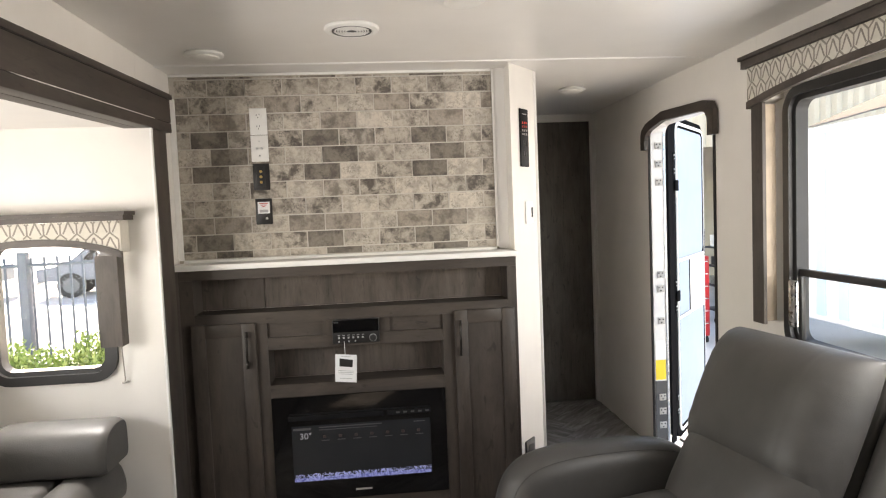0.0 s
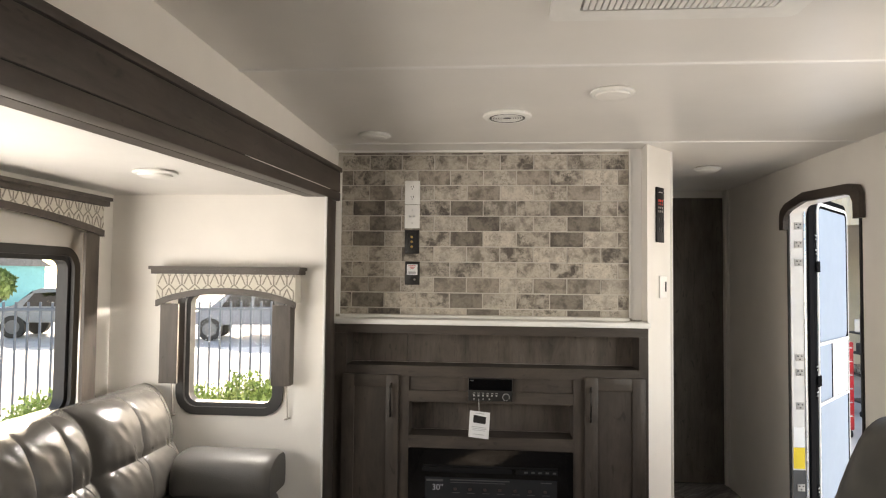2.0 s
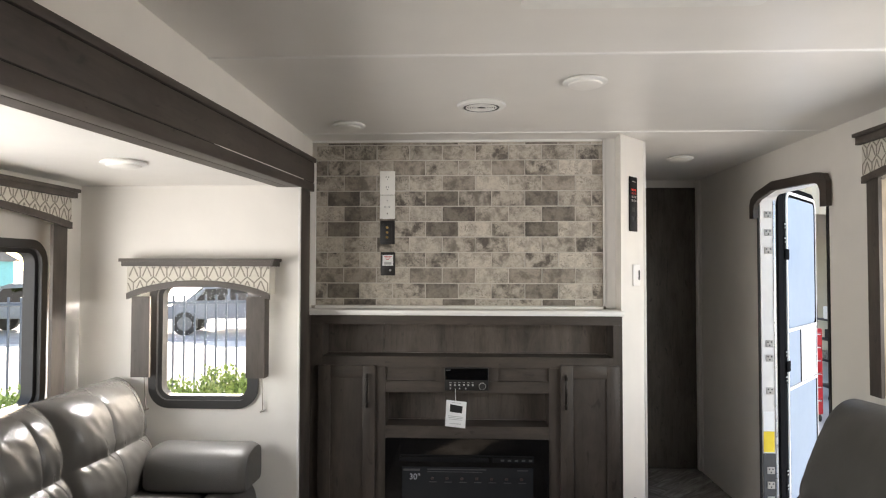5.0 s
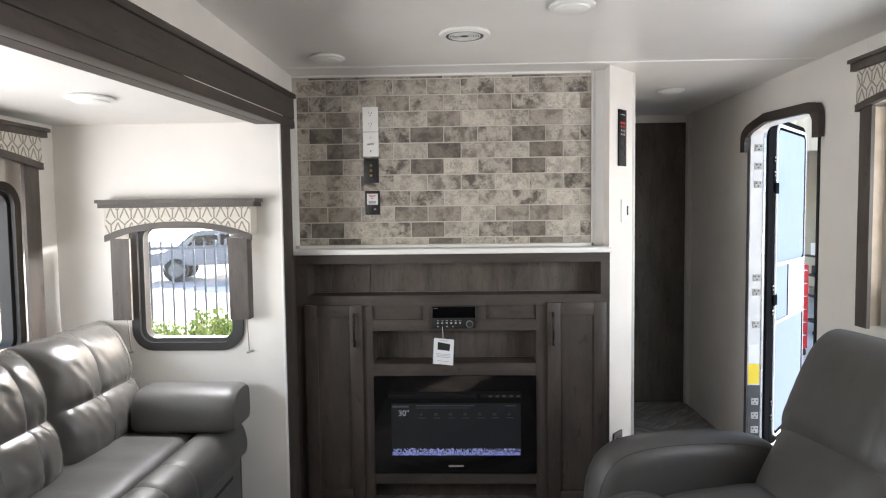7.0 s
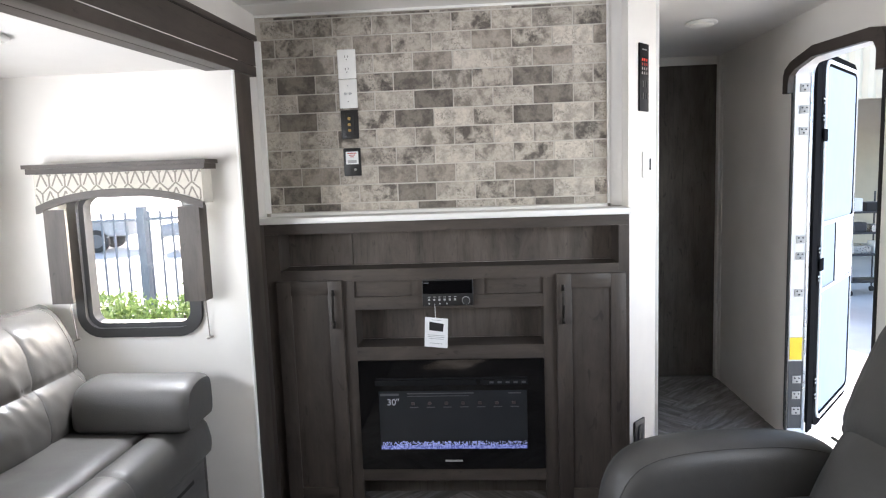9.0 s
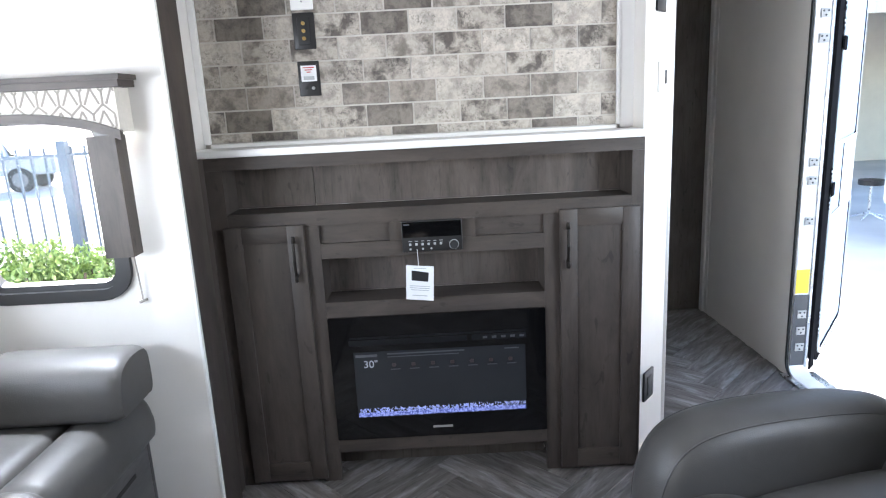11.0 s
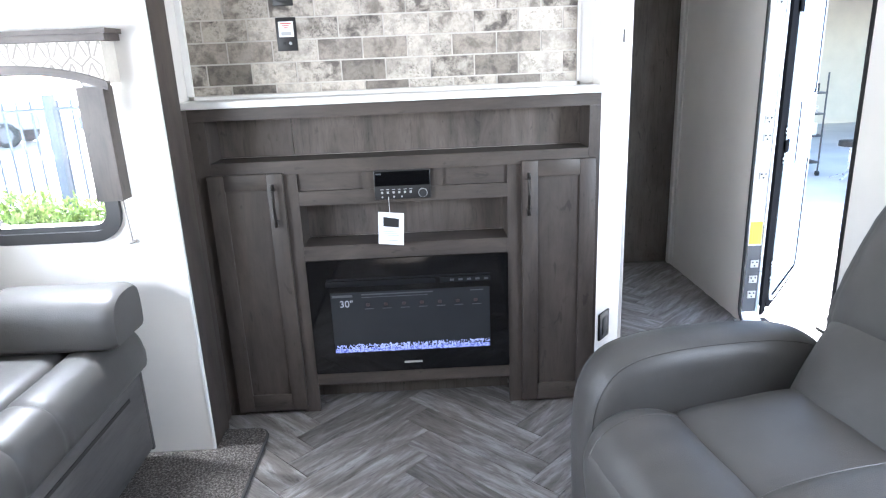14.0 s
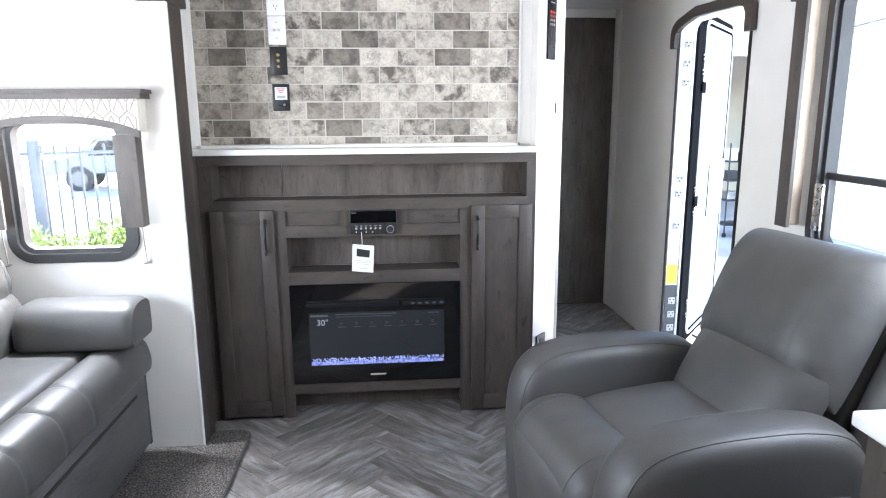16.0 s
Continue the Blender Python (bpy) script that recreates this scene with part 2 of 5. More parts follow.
GREYLIT = glow("grey_print_with_glow", (0.060, 0.063, 0.070), 0.015)
REDLIT = glow("red_print_with_glow", (0.040, 0.024, 0.024), 0.010)

# ---- mesh helpers ----
ORIGIN = {}


def thing(name, loc, label, category, group="", rz=0.0, kind=""):
    ob = new(name)
    ob.matrix_world = pose(*loc, 0, 0, rz)
    ob.empty_display_size = 0.1
    ORIGIN[ob.name] = Vector((0, 0, 0)) if rz else Vector(loc)
    return tagged(ob, label, category, group, kind)


def finish(bm, name, material, origin=None, smooth=False):
    if origin is not None:
        bmesh.ops.translate(bm, vec=-Vector(origin), verts=bm.verts)
    bmesh.ops.recalc_face_normals(bm, faces=bm.faces)
    me = bpy.data.meshes.new(name)
    bm.to_mesh(me)
    bm.free()
    me.materials.append(material)
    if smooth:
        me.polygons.foreach_set("use_smooth", [True] * len(me.polygons))
        me.set_sharp_from_angle(angle=radians(38))
    return me


def part(name, bm, material, parent, label="", smooth=True):
    """Links a bmesh as one mesh under a thing or part; its points are where the thing's own space has them."""
    org = ORIGIN.get(parent.name, Vector((0, 0, 0)))
    ob = new(name, finish(bm, name, material, org, smooth))
    ob.parent = parent
    ORIGIN[ob.name] = org
    return tagged(ob, label)


def solid(name, bm, material, label="", category="", kind="", group="", smooth=False, at=None):
    """A top-level mesh object."""
    ob = new(name, finish(bm, name, material, at, smooth))
    if at is not None:
        ob.location = at
        ORIGIN[ob.name] = Vector(at)
    return tagged(ob, label, category, group, kind)


def box(x0, x1, y0, y1, z0, z1, bevel=0.0, seg=2, bm=None):
    bm = bm or bmesh.new()
    r = bmesh.ops.create_cube(bm, size=1, matrix=Matrix.Translation(((x0 + x1) / 2, (y0 + y1) / 2, (z0 + z1) / 2)) @ Matrix.Diagonal((x1 - x0, y1 - y0, z1 - z0, 1)))
    if bevel:
        es = list({e for v in r["verts"] for e in v.link_edges})
        bmesh.ops.bevel(bm, geom=es, offset=bevel, segments=seg, affect="EDGES", profile=0.5)
    return bm


def rod(p, q, r, n=12, bm=None, r2=None):
    bm = bm or bmesh.new()
    p, q = Vector(p), Vector(q)
    m = Matrix.Translation((p + q) / 2) @ (q - p).to_track_quat("Z", "Y").to_matrix().to_4x4()
    bmesh.ops.create_cone(bm, cap_ends=True, segments=n, radius1=r, radius2=r if r2 is None else r2, depth=(q - p).length, matrix=m)
    return bm


def prism(points, d, bm=None):
    """A closed outline of 3D points pushed along d."""
    bm = bm or bmesh.new()
    d = Vector(d)
    a = [bm.verts.new(p) for p in points]
    b = [bm.verts.new(Vector(p) + d) for p in points]
    bm.faces.new(a)
    bm.faces.new(b[::-1])
    for i in range(len(a)):
        j = (i + 1) % len(a)
        bm.faces.new((a[j], a[i], b[i], b[j]))
    return bm


def round_rect(u0, u1, v0, v1, r, n=6):
    """Outline of a rectangle with round corners, in (u, v)."""
    out = []
    for cu, cv, a0 in ((u1 - r, v1 - r, 0), (u0 + r, v1 - r, 90), (u0 + r, v0 + r, 180), (u1 - r, v0 + r, 270)):
        for k in range(n + 1):
            a = radians(a0 + 90 * k / n)
            out.append((cu + r * math.cos(a), cv + r * math.sin(a)))
    return out


def ring(outer, inner, to3, d, bm=None):
    """A frame between two outlines with as many points, pushed along d; to3 lays (u, v) into the world."""
    bm = bm or bmesh.new()
    d = Vector(d)
    rows = [[bm.verts.new(Vector(to3(*p)) + k * d) for p in line] for line, k in ((outer, 0), (inner, 0), (inner, 1), (outer, 1))]
    n = len(outer)
    for a, b in ((0, 1), (1, 2), (2, 3), (3, 0)):
        for i in range(n):
            j = (i + 1) % n
            bm.faces.new((rows[a][i], rows[a][j], rows[b][j], rows[b][i]))
    return bm


def sheet_with_hole(outer_box, hole, to3, d):
    """A wall slab (u0, u1, v0, v1) with one hole of any outline, pushed along d."""
    u0, u1, v0, v1 = outer_box
    cu, cv = sum(p[0] for p in hole) / len(hole), sum(p[1] for p in hole) / len(hole)

    def cast(p):
        du, dv = p[0] - cu, p[1] - cv
        k = min([((u1 if du > 0 else u0) - cu) / du if abs(du) > 1e-9 else 1e9, ((v1 if dv > 0 else v0) - cv) / dv if abs(dv) > 1e-9 else 1e9])
        return (cu + du * k, cv + dv * k)

    corners = [(u1, v1), (u0, v1), (u0, v0), (u1, v0)]
    inner = list(hole)
    for c in corners:  # a point of the hole towards each corner, so that the corners are kept
        ang = math.atan2(c[1] - cv, c[0] - cu)
        best = min(range(len(inner)), key=lambda i: abs((math.atan2(inner[i][1] - cv, inner[i][0] - cu) - ang + math.pi) % (2 * math.pi) - math.pi))
        inner[best] = (*inner[best][:2], c)
    outer = [p[2] if len(p) == 3 else cast(p) for p in inner]
    return ring(outer, [p[:2] for p in inner], to3, d)


def pillow(w, h, d, front=1.0, back=0.35, p=4.0, nu=40, nv=34, seams_u=(), seams_v=(), depth=0.018, width=0.025, wrinkle=0.004, seed=0.0):
    """A stuffed panel, w (x) by h (z), bulging to -y by d*front and to +y by d*back, with stitched seams pulled in."""
    bm = bmesh.new()

    def prof(s):
        return max(0.0, 1 - abs(2 * s - 1) ** p) ** 0.5

    def cr(s, at, size):
        return sum(math.exp(-(((s - a) * size) / width) ** 2) for a in at)

    grids = []
    for side in (-1, 1):
        g = []
        for j in range(nv + 1):
            row = []
            for i in range(nu + 1):
                u, v = 0.5 - 0.5 * math.cos(math.pi * i / nu), 0.5 - 0.5 * math.cos(math.pi * j / nv)
                t = prof(u) * prof(v)
                y = d * t * (front if side < 0 else back)
                if side < 0:
                    su = u * 1.0
                    y -= t * depth * min(1.0, cr(su, seams_u, w) + cr(v, seams_v, h))
                    q = Vector((u * w * 9 + seed, v * h * 14, seed))
                    near = max(cr(su, seams_u, w * 0.35), cr(v, seams_v, h * 0.3), 0.25)
                    y += t * wrinkle * near * noise.noise(q) * 2
                x, z = (u - 0.5) * w, (v - 0.5) * h
                edge = side < 0
                if not edge and (i in (0, nu) or j in (0, nv)):
                    row.append(grids[0][j][i])
                    continue
                row.append(bm.verts.new((x, side * y, z)))
            g.append(row)
        grids.append(g)
        for j in range(nv):
            for i in range(nu):
                f = (g[j][i], g[j][i + 1], g[j + 1][i + 1], g[j + 1][i])
                bm.faces.new(f if side < 0 else f[::-1])
    return bm


def smooth_line(pts, n=5):
    """A finer open line through points (Catmull-Rom)."""
    p = [Vector(q) for q in pts]
    p = [2 * p[0] - p[1], *p, 2 * p[-1] - p[-2]]
    out = []
    for a, b, c, d in zip(p, p[1:], p[2:], p[3:]):
        for k in range(n):
            t = k / n
            out.append(0.5 * (2 * b + (c - a) * t + (2 * a - 5 * b + 4 * c - d) * t * t + (3 * b - a - 3 * c + d) * t ** 3))
    return [*out, p[-2]]


def inset_line(pts, d):
    """An open 2D line moved to its right by d."""
    out = []
    for k in range(len(pts)):
        t = (pts[min(k + 1, len(pts) - 1)] - pts[max(k - 1, 0)]).normalized()
        out.append(pts[k] + Vector((t.y, -t.x)) * d)
    return out


def moved(bm, m):
    bmesh.ops.transform(bm, matrix=m, verts=bm.verts)
    return bm


def text_mesh(body, size, m, depth=0.0006):
    cu = bpy.data.curves.new("text", "FONT")
    cu.body, cu.size, cu.extrude, cu.align_x, cu.align_y = body, size, depth, "CENTER", "CENTER"
    ob = bpy.data.objects.new("text", cu)
    scene.collection.objects.link(ob)
    me = bpy.data.meshes.new_from_object(ob.evaluated_get(bpy.context.evaluated_depsgraph_get()))
    bpy.data.objects.remove(ob)
    bm = bmesh.new()
    bm.from_mesh(me)
    bpy.data.meshes.remove(me)
    return moved(bm, m)

# ---- structure ----
LX, RX, BX = -0.62, 1.77, -1.54       # main left wall, right wall, sofa recess back wall
EY, WY, CZ, SZ = 2.80, 3.20, 2.036, 1.765  # recess end wall, brick wall, ceiling, recess ceiling
BACK, SB = -1.6, -0.35                # wall behind, near end of the recess
T = 0.05
WIN_END = (-1.205, -0.76, 0.822, 1.36)
WIN_SOFA = (0.75, 2.545, 0.845, 1.50)
WIN_SIDE = (1.02, 2.50, 0.845, 1.78)
DOOR = (3.03, 3.725, -0.02, 1.83)


def yz(x):
    return lambda u, v: (x, u, v)


def xz(y):
    return lambda u, v: (u, y, v)


floor = solid("floor", box(LX, RX, BACK, 5.6, -0.06, -0.006), GROUT, "grey wood-look herringbone plank floor with dark joints", "floor", "structure")
solid("recess_floor", box(BX, LX - 0.001, SB, EY, -0.06, 0.004), GROUT, "plain dark floor under the recess carpet", "floor", "structure")
solid("ceiling", box(LX - 0.04, RX + 0.06, BACK - 0.05, 5.65, CZ, CZ + 0.06), CEIL, "smooth off-white ceiling panels with narrow joint strips", "ceiling", "structure")
solid("ceiling_recess", box(BX - T, LX + 0.05, SB - T, EY + T, SZ, SZ + 0.05), CEIL, "smooth white ceiling of the sofa recess", "ceiling", "structure")
for k, y in enumerate((0.85, 1.94, 3.03)):
    bm = prism([(LX, y - 0.012, CZ), (LX, y - 0.006, CZ - 0.004), (LX, y + 0.006, CZ - 0.004), (LX, y + 0.012, CZ)], (RX - LX, 0, 0))
    solid(f"trim_ceiling_{k + 1}", bm, WHITE, "narrow white strip over a ceiling joint", "trim", "structure")

# right wall: a stretch with the door, a stretch with the window
ob = solid("wall_right", sheet_with_hole((2.70, 5.6, -0.06, CZ), round_rect(*DOOR, 0.07), yz(RX), (T, 0, 0)), WALL, "off-white wall panel round the entry door opening", "wall", "structure")
solid("wall_right_window", sheet_with_hole((BACK, 2.699, -0.06, CZ), round_rect(*WIN_SIDE, 0.07), yz(RX), (T, 0, 0)), WALL, "off-white wall panel round the wide side window", "wall", "structure")
# unseen wall, made dark so that the black fireplace glass mirrors little light
solid("wall_back", box(BX - T, RX + T, BACK - T, BACK, -0.06, CZ), WOODZ, "unseen closing wall, dark to keep reflections low", "wall", "structure")
solid("wall_left", box(LX - T, LX, BACK, SB - T, -0.06, CZ), WALL, "plain off-white wall", "wall", "structure")
solid("wall_left_header", box(LX - T, LX, SB - T, EY + 0.012, SZ + 0.051, CZ), WALL, "off-white wall strip above the recess beam", "wall", "structure")
solid("wall_left_far", box(LX - T, LX, EY + 0.013, 5.6, -0.06, CZ), WALL, "off-white wall beside the cabinet", "wall", "structure")
solid("wall_end", box(LX - T, RX + T, 5.6, 5.65, -0.06, CZ), WALL, "plain off-white wall", "wall", "structure")
# recess walls
solid("wall_recess_end", sheet_with_hole((BX, -0.578, -0.06, SZ), round_rect(*WIN_END, 0.06), xz(EY), (0, T, 0)), WALL, "off-white end wall of the sofa recess", "wall", "structure")
solid("wall_recess_back", sheet_with_hole((SB - T, EY + T, -0.06, SZ), round_rect(*WIN_SOFA, 0.07), yz(BX), (-T, 0, 0)), WALL, "off-white wall behind the sofa", "wall", "structure")
solid("wall_recess_near", box(BX, LX, SB - T, SB, -0.06, SZ), WALL, "off-white near end wall of the recess", "wall", "structure")
solid("trim_recess_edge", box(-0.5785, -0.5695, EY - 0.004, EY + 0.012, 0.006, SZ - 0.001, 0.002), WHITE, "thin white edge strip of the recess wall", "trim", "structure")

# brick wall behind the cabinet
wall_brick = solid("wall_brick", box(LX, 0.815, WY, WY + 0.04, 1.0, CZ), MORTAR, "wall covered in pale grey-brown brick-pattern panel", "wall", "structure", at=(0, WY, 0))
solid("wall_behind_cabinet", box(LX, 0.86, WY + 0.001, WY + 0.041, -0.06, 0.999), WALL, "plain panel behind the cabinet", "wall", "structure")

# white column: trim beside the brick, a slanted face, then the passage side
COL = [(0.858, 3.075), (1.015, 3.262), (1.015, 3.60), (0.858, 3.60)]
solid("wall_column", prism([(x, y, -0.06) for x, y in COL], (0, 0, CZ + 0.06)), WALL, "white slanted column between cabinet and passage", "wall", "structure")
solid("wall_column_trim", box(0.8125, 0.8575, WY - 0.012, 3.60, 1.216, CZ), WHITE, "white upright panel beside the brick", "wall", "structure")
solid("trim_brick_right", box(0.800, 0.812, WY - 0.016, WY - 0.0005, 1.226, CZ - 0.001, 0.002), WHITE, "white upright trim beside the brick panel", "trim", "structure")
solid("trim_brick_left", box(LX + 0.0005, LX + 0.022, WY - 0.02, WY - 0.0005, 1.226, 1.93, 0.002), WHITE, "white upright trim beside the brick panel", "trim", "structure")
solid("trim_brick_top", box(LX + 0.001, 0.799, WY - 0.009, WY - 0.0005, CZ - 0.010, CZ - 0.0005, 0.002), WHITE, "white strip along the top of the brick panel", "trim", "structure")
solid("trim_column_edge", box(1.004, 1.022, 3.253, 3.270, 0.0, CZ - 0.001, 0.004), WHITE, "white corner trim of the column", "trim", "structure")
solid("wall_passage", box(1.001, 1.014, 3.601, 5.6, -0.06, CZ), DARKDOOR, "dark wood panel along the passage", "wall", "structure")

# passage end: header and dark sliding door
solid("wall_passage_header", box(1.015, RX, 4.70, 4.75, 1.985, CZ), WALL, "off-white strip above the passage door", "wall", "structure")
door2 = thing("door_2", (1.39, 4.72, 0), "dark wood-grain passage door, shut", "door", kind="structure")
part("door_leaf", box(1.016, RX - 0.001, 4.705, 4.74, 0.004, 1.984, 0.002), DARKDOOR, door2)
solid("trim_passage_jamb", box(RX - 0.016, RX - 0.0005, 4.655, 4.704, 0.0, CZ - 0.001, 0.004), WALL, "white jamb strip of the passage door", "trim", "structure")
solid("trim_passage_jamb_outer", box(RX - 0.007, RX - 0.0004, 4.615, 4.654, 0.0, CZ - 0.001, 0.003), WALL, "white jamb strip of the passage door", "trim", "structure")

# wooden surround of the recess: beam and post
beam = thing("recess_beam", (-0.6, 2.45, SZ), "grey-brown wood beam over the sofa recess with stepped moulding", "beam", kind="structure")
part("beam_face", box(LX + 0.0005, -0.568, SB, 3.035, 1.785, 1.878, 0.003), WOODY, beam)
part("upper_moulding", box(LX + 0.0005, -0.564, SB, 3.060, 1.881, 1.902, 0.003), WOODY, beam)
part("lower_moulding", box(LX + 0.0005, -0.566, SB, 3.030, 1.744, 1.782, 0.003), WOODY, beam)
part("groove", box(LX + 0.0005, -0.572, SB, 3.02, 1.7821, 1.7849), SHADOWGAP, beam)
part("groove", box(LX + 0.0005, -0.572, SB, 3.02, 1.8781, 1.8809), SHADOWGAP, beam)
part("inner_face", box(LX - 0.05, LX - 0.0005, SB, EY - 0.001, 1.7440, SZ - 0.001), WOODY, beam)
beam.rotation_euler.x = radians(2.0)   # the slide-out hangs a little low at its near end
post = thing("recess_post", (-0.6, 2.9, 0), "grey-brown wood post between recess and cabinet", "post", kind="structure")
part("post_board", box(LX + 0.0005, -0.568, EY + 0.0125, 2.958, 0.0, 1.756, 0.003), WOODZ, post)
part("filler_board", box(LX + 0.0005, -0.586, 2.9585, 3.07, 0.0, 1.19, 0.002), WOODZ, post)

# carpet of the recess, its edge bound
carpet = thing("carpet", (-0.9, 1.5, 0.004), "brown speckled carpet with dark bound edge under the sofa", "carpet")
bm = bmesh.new()
pl = [(LX - 0.88, SB + 0.05), (-0.405, SB + 0.05), (-0.405, 2.86), (-0.409, 2.885), (-0.42, 2.903), (-0.44, 2.914), (-0.462, 2.918), (-0.565, 2.918), (-0.565, EY - 0.006), (LX - 0.88, EY - 0.006)]
part("carpet_body", prism([(x, y, 0.0045) for x, y in pl], (0, 0, 0.014), bm), CARPET, carpet, "brown speckled pile", smooth=False)
bm = bmesh.new()
edge = pl[1:8]
for (xa, ya), (xb, yb) in zip(edge, edge[1:]):
    rod((xa, ya, 0.010), (xb, yb, 0.010), 0.0085, 8, bm)
part("bound_edge", bm, BINDING, carpet, "dark woven edge binding")


# ---- windows ----
def window(name, label, hole, to3, inward, bar=None):
    """Black rounded frame in a wall opening; inward: the way into the room."""
    u0, u1, v0, v1 = hole
    n = Vector(inward)
    c = Vector(to3((u0 + u1) / 2, v0))
    w = thing(name, c, label, "window", kind="structure")
    r = 0.075
    shift = lambda off: (lambda u, v: Vector(to3(u, v)) + n * off)
    outer, mid = round_rect(u0 - 0.016, u1 + 0.016, v0 - 0.016, v1 + 0.016, r + 0.016), round_rect(u0 + 0.018, u1 - 0.018, v0 + 0.018, v1 - 0.018, r - 0.018)
    part("window_frame", ring(outer, mid, shift(0.0005), n * 0.016), BLACK, w)
    inner2 = round_rect(u0 + 0.036, u1 - 0.036, v0 + 0.036, v1 - 0.036, r - 0.034)
    part("sash", ring(round_rect(u0 + 0.002, u1 - 0.002, v0 + 0.002, v1 - 0.002, r - 0.002), inner2, shift(-0.048), n * 0.047), RUBBER, w)
    g = part("pane", prism([shift(-0.035)(u, v) for u, v in round_rect(u0 + 0.0355, u1 - 0.0355, v0 + 0.0355, v1 - 0.0355, r - 0.034)], n * 0.004), GLASS, w, "clear window glass", smooth=False)
    g.visible_shadow = False
    if bar:
        for v in bar:
            a, b2 = Vector(to3(u0 + 0.037, v - 0.013)), Vector(to3(u1 - 0.037, v + 0.013))
            lo, hi = a - n * 0.030, b2 - n * 0.008
            part("glazing_bar", box(min(lo.x, hi.x), max(lo.x, hi.x), min(lo.y, hi.y), max(lo.y, hi.y), lo.z, hi.z, 0.003), BLACK, w)
    return w


win_end = window("window_1", "small black-framed window with rounded corners", WIN_END, xz(EY), (0, -1, 0))
win_sofa = window("window_2", "wide black-framed window behind the sofa", WIN_SOFA, yz(BX), (1, 0, 0))
win_side = window("window_3", "wide black-framed side window with a cross bar", WIN_SIDE, yz(RX), (-1, 0, 0), (1.125,))
part("opener_crank", box(RX - 0.034, RX - 0.017, 2.425, 2.465, 0.93, 1.10, 0.006), STEEL, win_side, "cream and steel window latch")
part("sash_rail", box(RX - 0.036, RX - 0.0175, 2.385, 2.405, 0.87, 1.12, 0.004), BLACK, win_side)
for c, x in ((0.0, -1.232), (0.0, -0.722)):
    bm = rod((x, EY - 0.03, 0.96), (x, EY - 0.012, 0.80), 0.0023, 6)
    bm = rod((x - 0.012, EY - 0.012, 0.795), (x + 0.012, EY - 0.012, 0.803), 0.004, 8, bm)
    part("shade_cord", bm, CLOTHLINE, win_end, "thin grey shade cord")


# ---- valances ----
def valance(name, label, u0, u1, vb, vf, vt, lamb, lamb_bot, to3, inward, depth=0.085, rise=0.055, sides=(1, 1), hw=0.022):
    """Box valance with patterned fabric, an arched wooden lower edge, a cornice and two side boards.
    u0..u1 fabric, vb bottom at the sides, vf fabric top, vt cornice top, lamb width of side boards."""
    n = Vector(inward)
    P = lambda u, v, d: Vector(to3(u, v)) + n * d
    th = thing(name, P((u0 + u1) / 2, vb, 0.0), label, "valance")
    cu, half = (u0 + u1) / 2, (u1 - u0) / 2

    def arch(u, off=0.0):
        return vb + 0.0 + off + rise * max(0.0, 1 - ((u - cu) / (half * 0.98)) ** 2) ** 0.8

    def slab(uv, d0, d1):
        return prism([P(u, v, d0) for u, v in uv], n * (d1 - d0))

    N = 28
    us = [u0 + (u1 - u0) * k / N for k in range(N + 1)]
    bm = bmesh.new()
    for k in range(N):
        a, b = us[k], us[k + 1]
        prism([P(a, arch(a, 0.02), 0.002 if k in (0, N - 1) else depth - 0.012), P(b, arch(b, 0.02), 0.002 if k in (0, N - 1) else depth - 0.012), P(b, vf, 0.002 if k in (0, N - 1) else depth - 0.012), P(a, vf, 0.002 if k in (0, N - 1) else depth - 0.012)], n * ((depth - 0.002) if k in (0, N - 1) else 0.012), bm)
    bmesh.ops.remove_doubles(bm, verts=bm.verts, dist=0.0005)
    fab = part("fabric", bm, CLOTH, th, "cream fabric with a taupe hexagon trellis", smooth=False)
    # trellis of hexagons with a second, offset line
    bm = bmesh.new()
    hx, side, slant, lw = hw * 2.6, 0.034, 0.026, 0.0056

    def line(p, q):
        (ua, va), (ub, vb2) = p, q
        ln = math.hypot(ub - ua, vb2 - va)
        pu, pv = -(vb2 - va) / ln * lw / 2, (ub - ua) / ln * lw / 2
        for s in range(4):
            m0 = (ua + (ub - ua) * s / 4, va + (vb2 - va) * s / 4)
            m1 = (ua + (ub - ua) * (s + 1) / 4, va + (vb2 - va) * (s + 1) / 4)
            mu, mv = (m0[0] + m1[0]) / 2, (m0[1] + m1[1]) / 2
            if u0 + 0.004 < mu < u1 - 0.004 and arch(mu, 0.026) < mv < vf - 0.001:
                prism([P(m0[0] + pu, m0[1] + pv, depth + 0.0002), P(m0[0] - pu, m0[1] - pv, depth + 0.0002), P(m1[0] - pu, m1[1] - pv, depth + 0.0002), P(m1[0] + pu, m1[1] + pv, depth + 0.0002)], n * 0.0008, bm)

    for r in range(-1, 5):
        for c in range(-1, int((u1 - u0) / hx) + 2):
            a, v = u0 + hx * (c + (0.5 if r % 2 else 0.0)), vb + 0.01 + r * (side + slant)
            line((a, v), (a + hx / 2, v + slant))
            line((a, v), (a - hx / 2, v + slant))
            line((a + hx / 2, v + slant), (a + hx / 2, v + slant + side))
            line((a + hx * 0.16, v - side), (a + hx * 0.5, v + slant * 0.35))
            line((a - hx * 0.16, v - side), (a - hx * 0.5, v + slant * 0.35))
    tagged(part("trellis_pattern", bm, CLOTHLINE, fab, "taupe woven lines", smooth=False), kind="stuff")
    bm = bmesh.new()
    loops = [[bm.verts.new(P(a, v, d)) for v, d in ((arch(a), depth - 0.014), (arch(a, 0.026), depth - 0.014), (arch(a, 0.026), depth + 0.005), (arch(a), depth + 0.005))] for a in us]
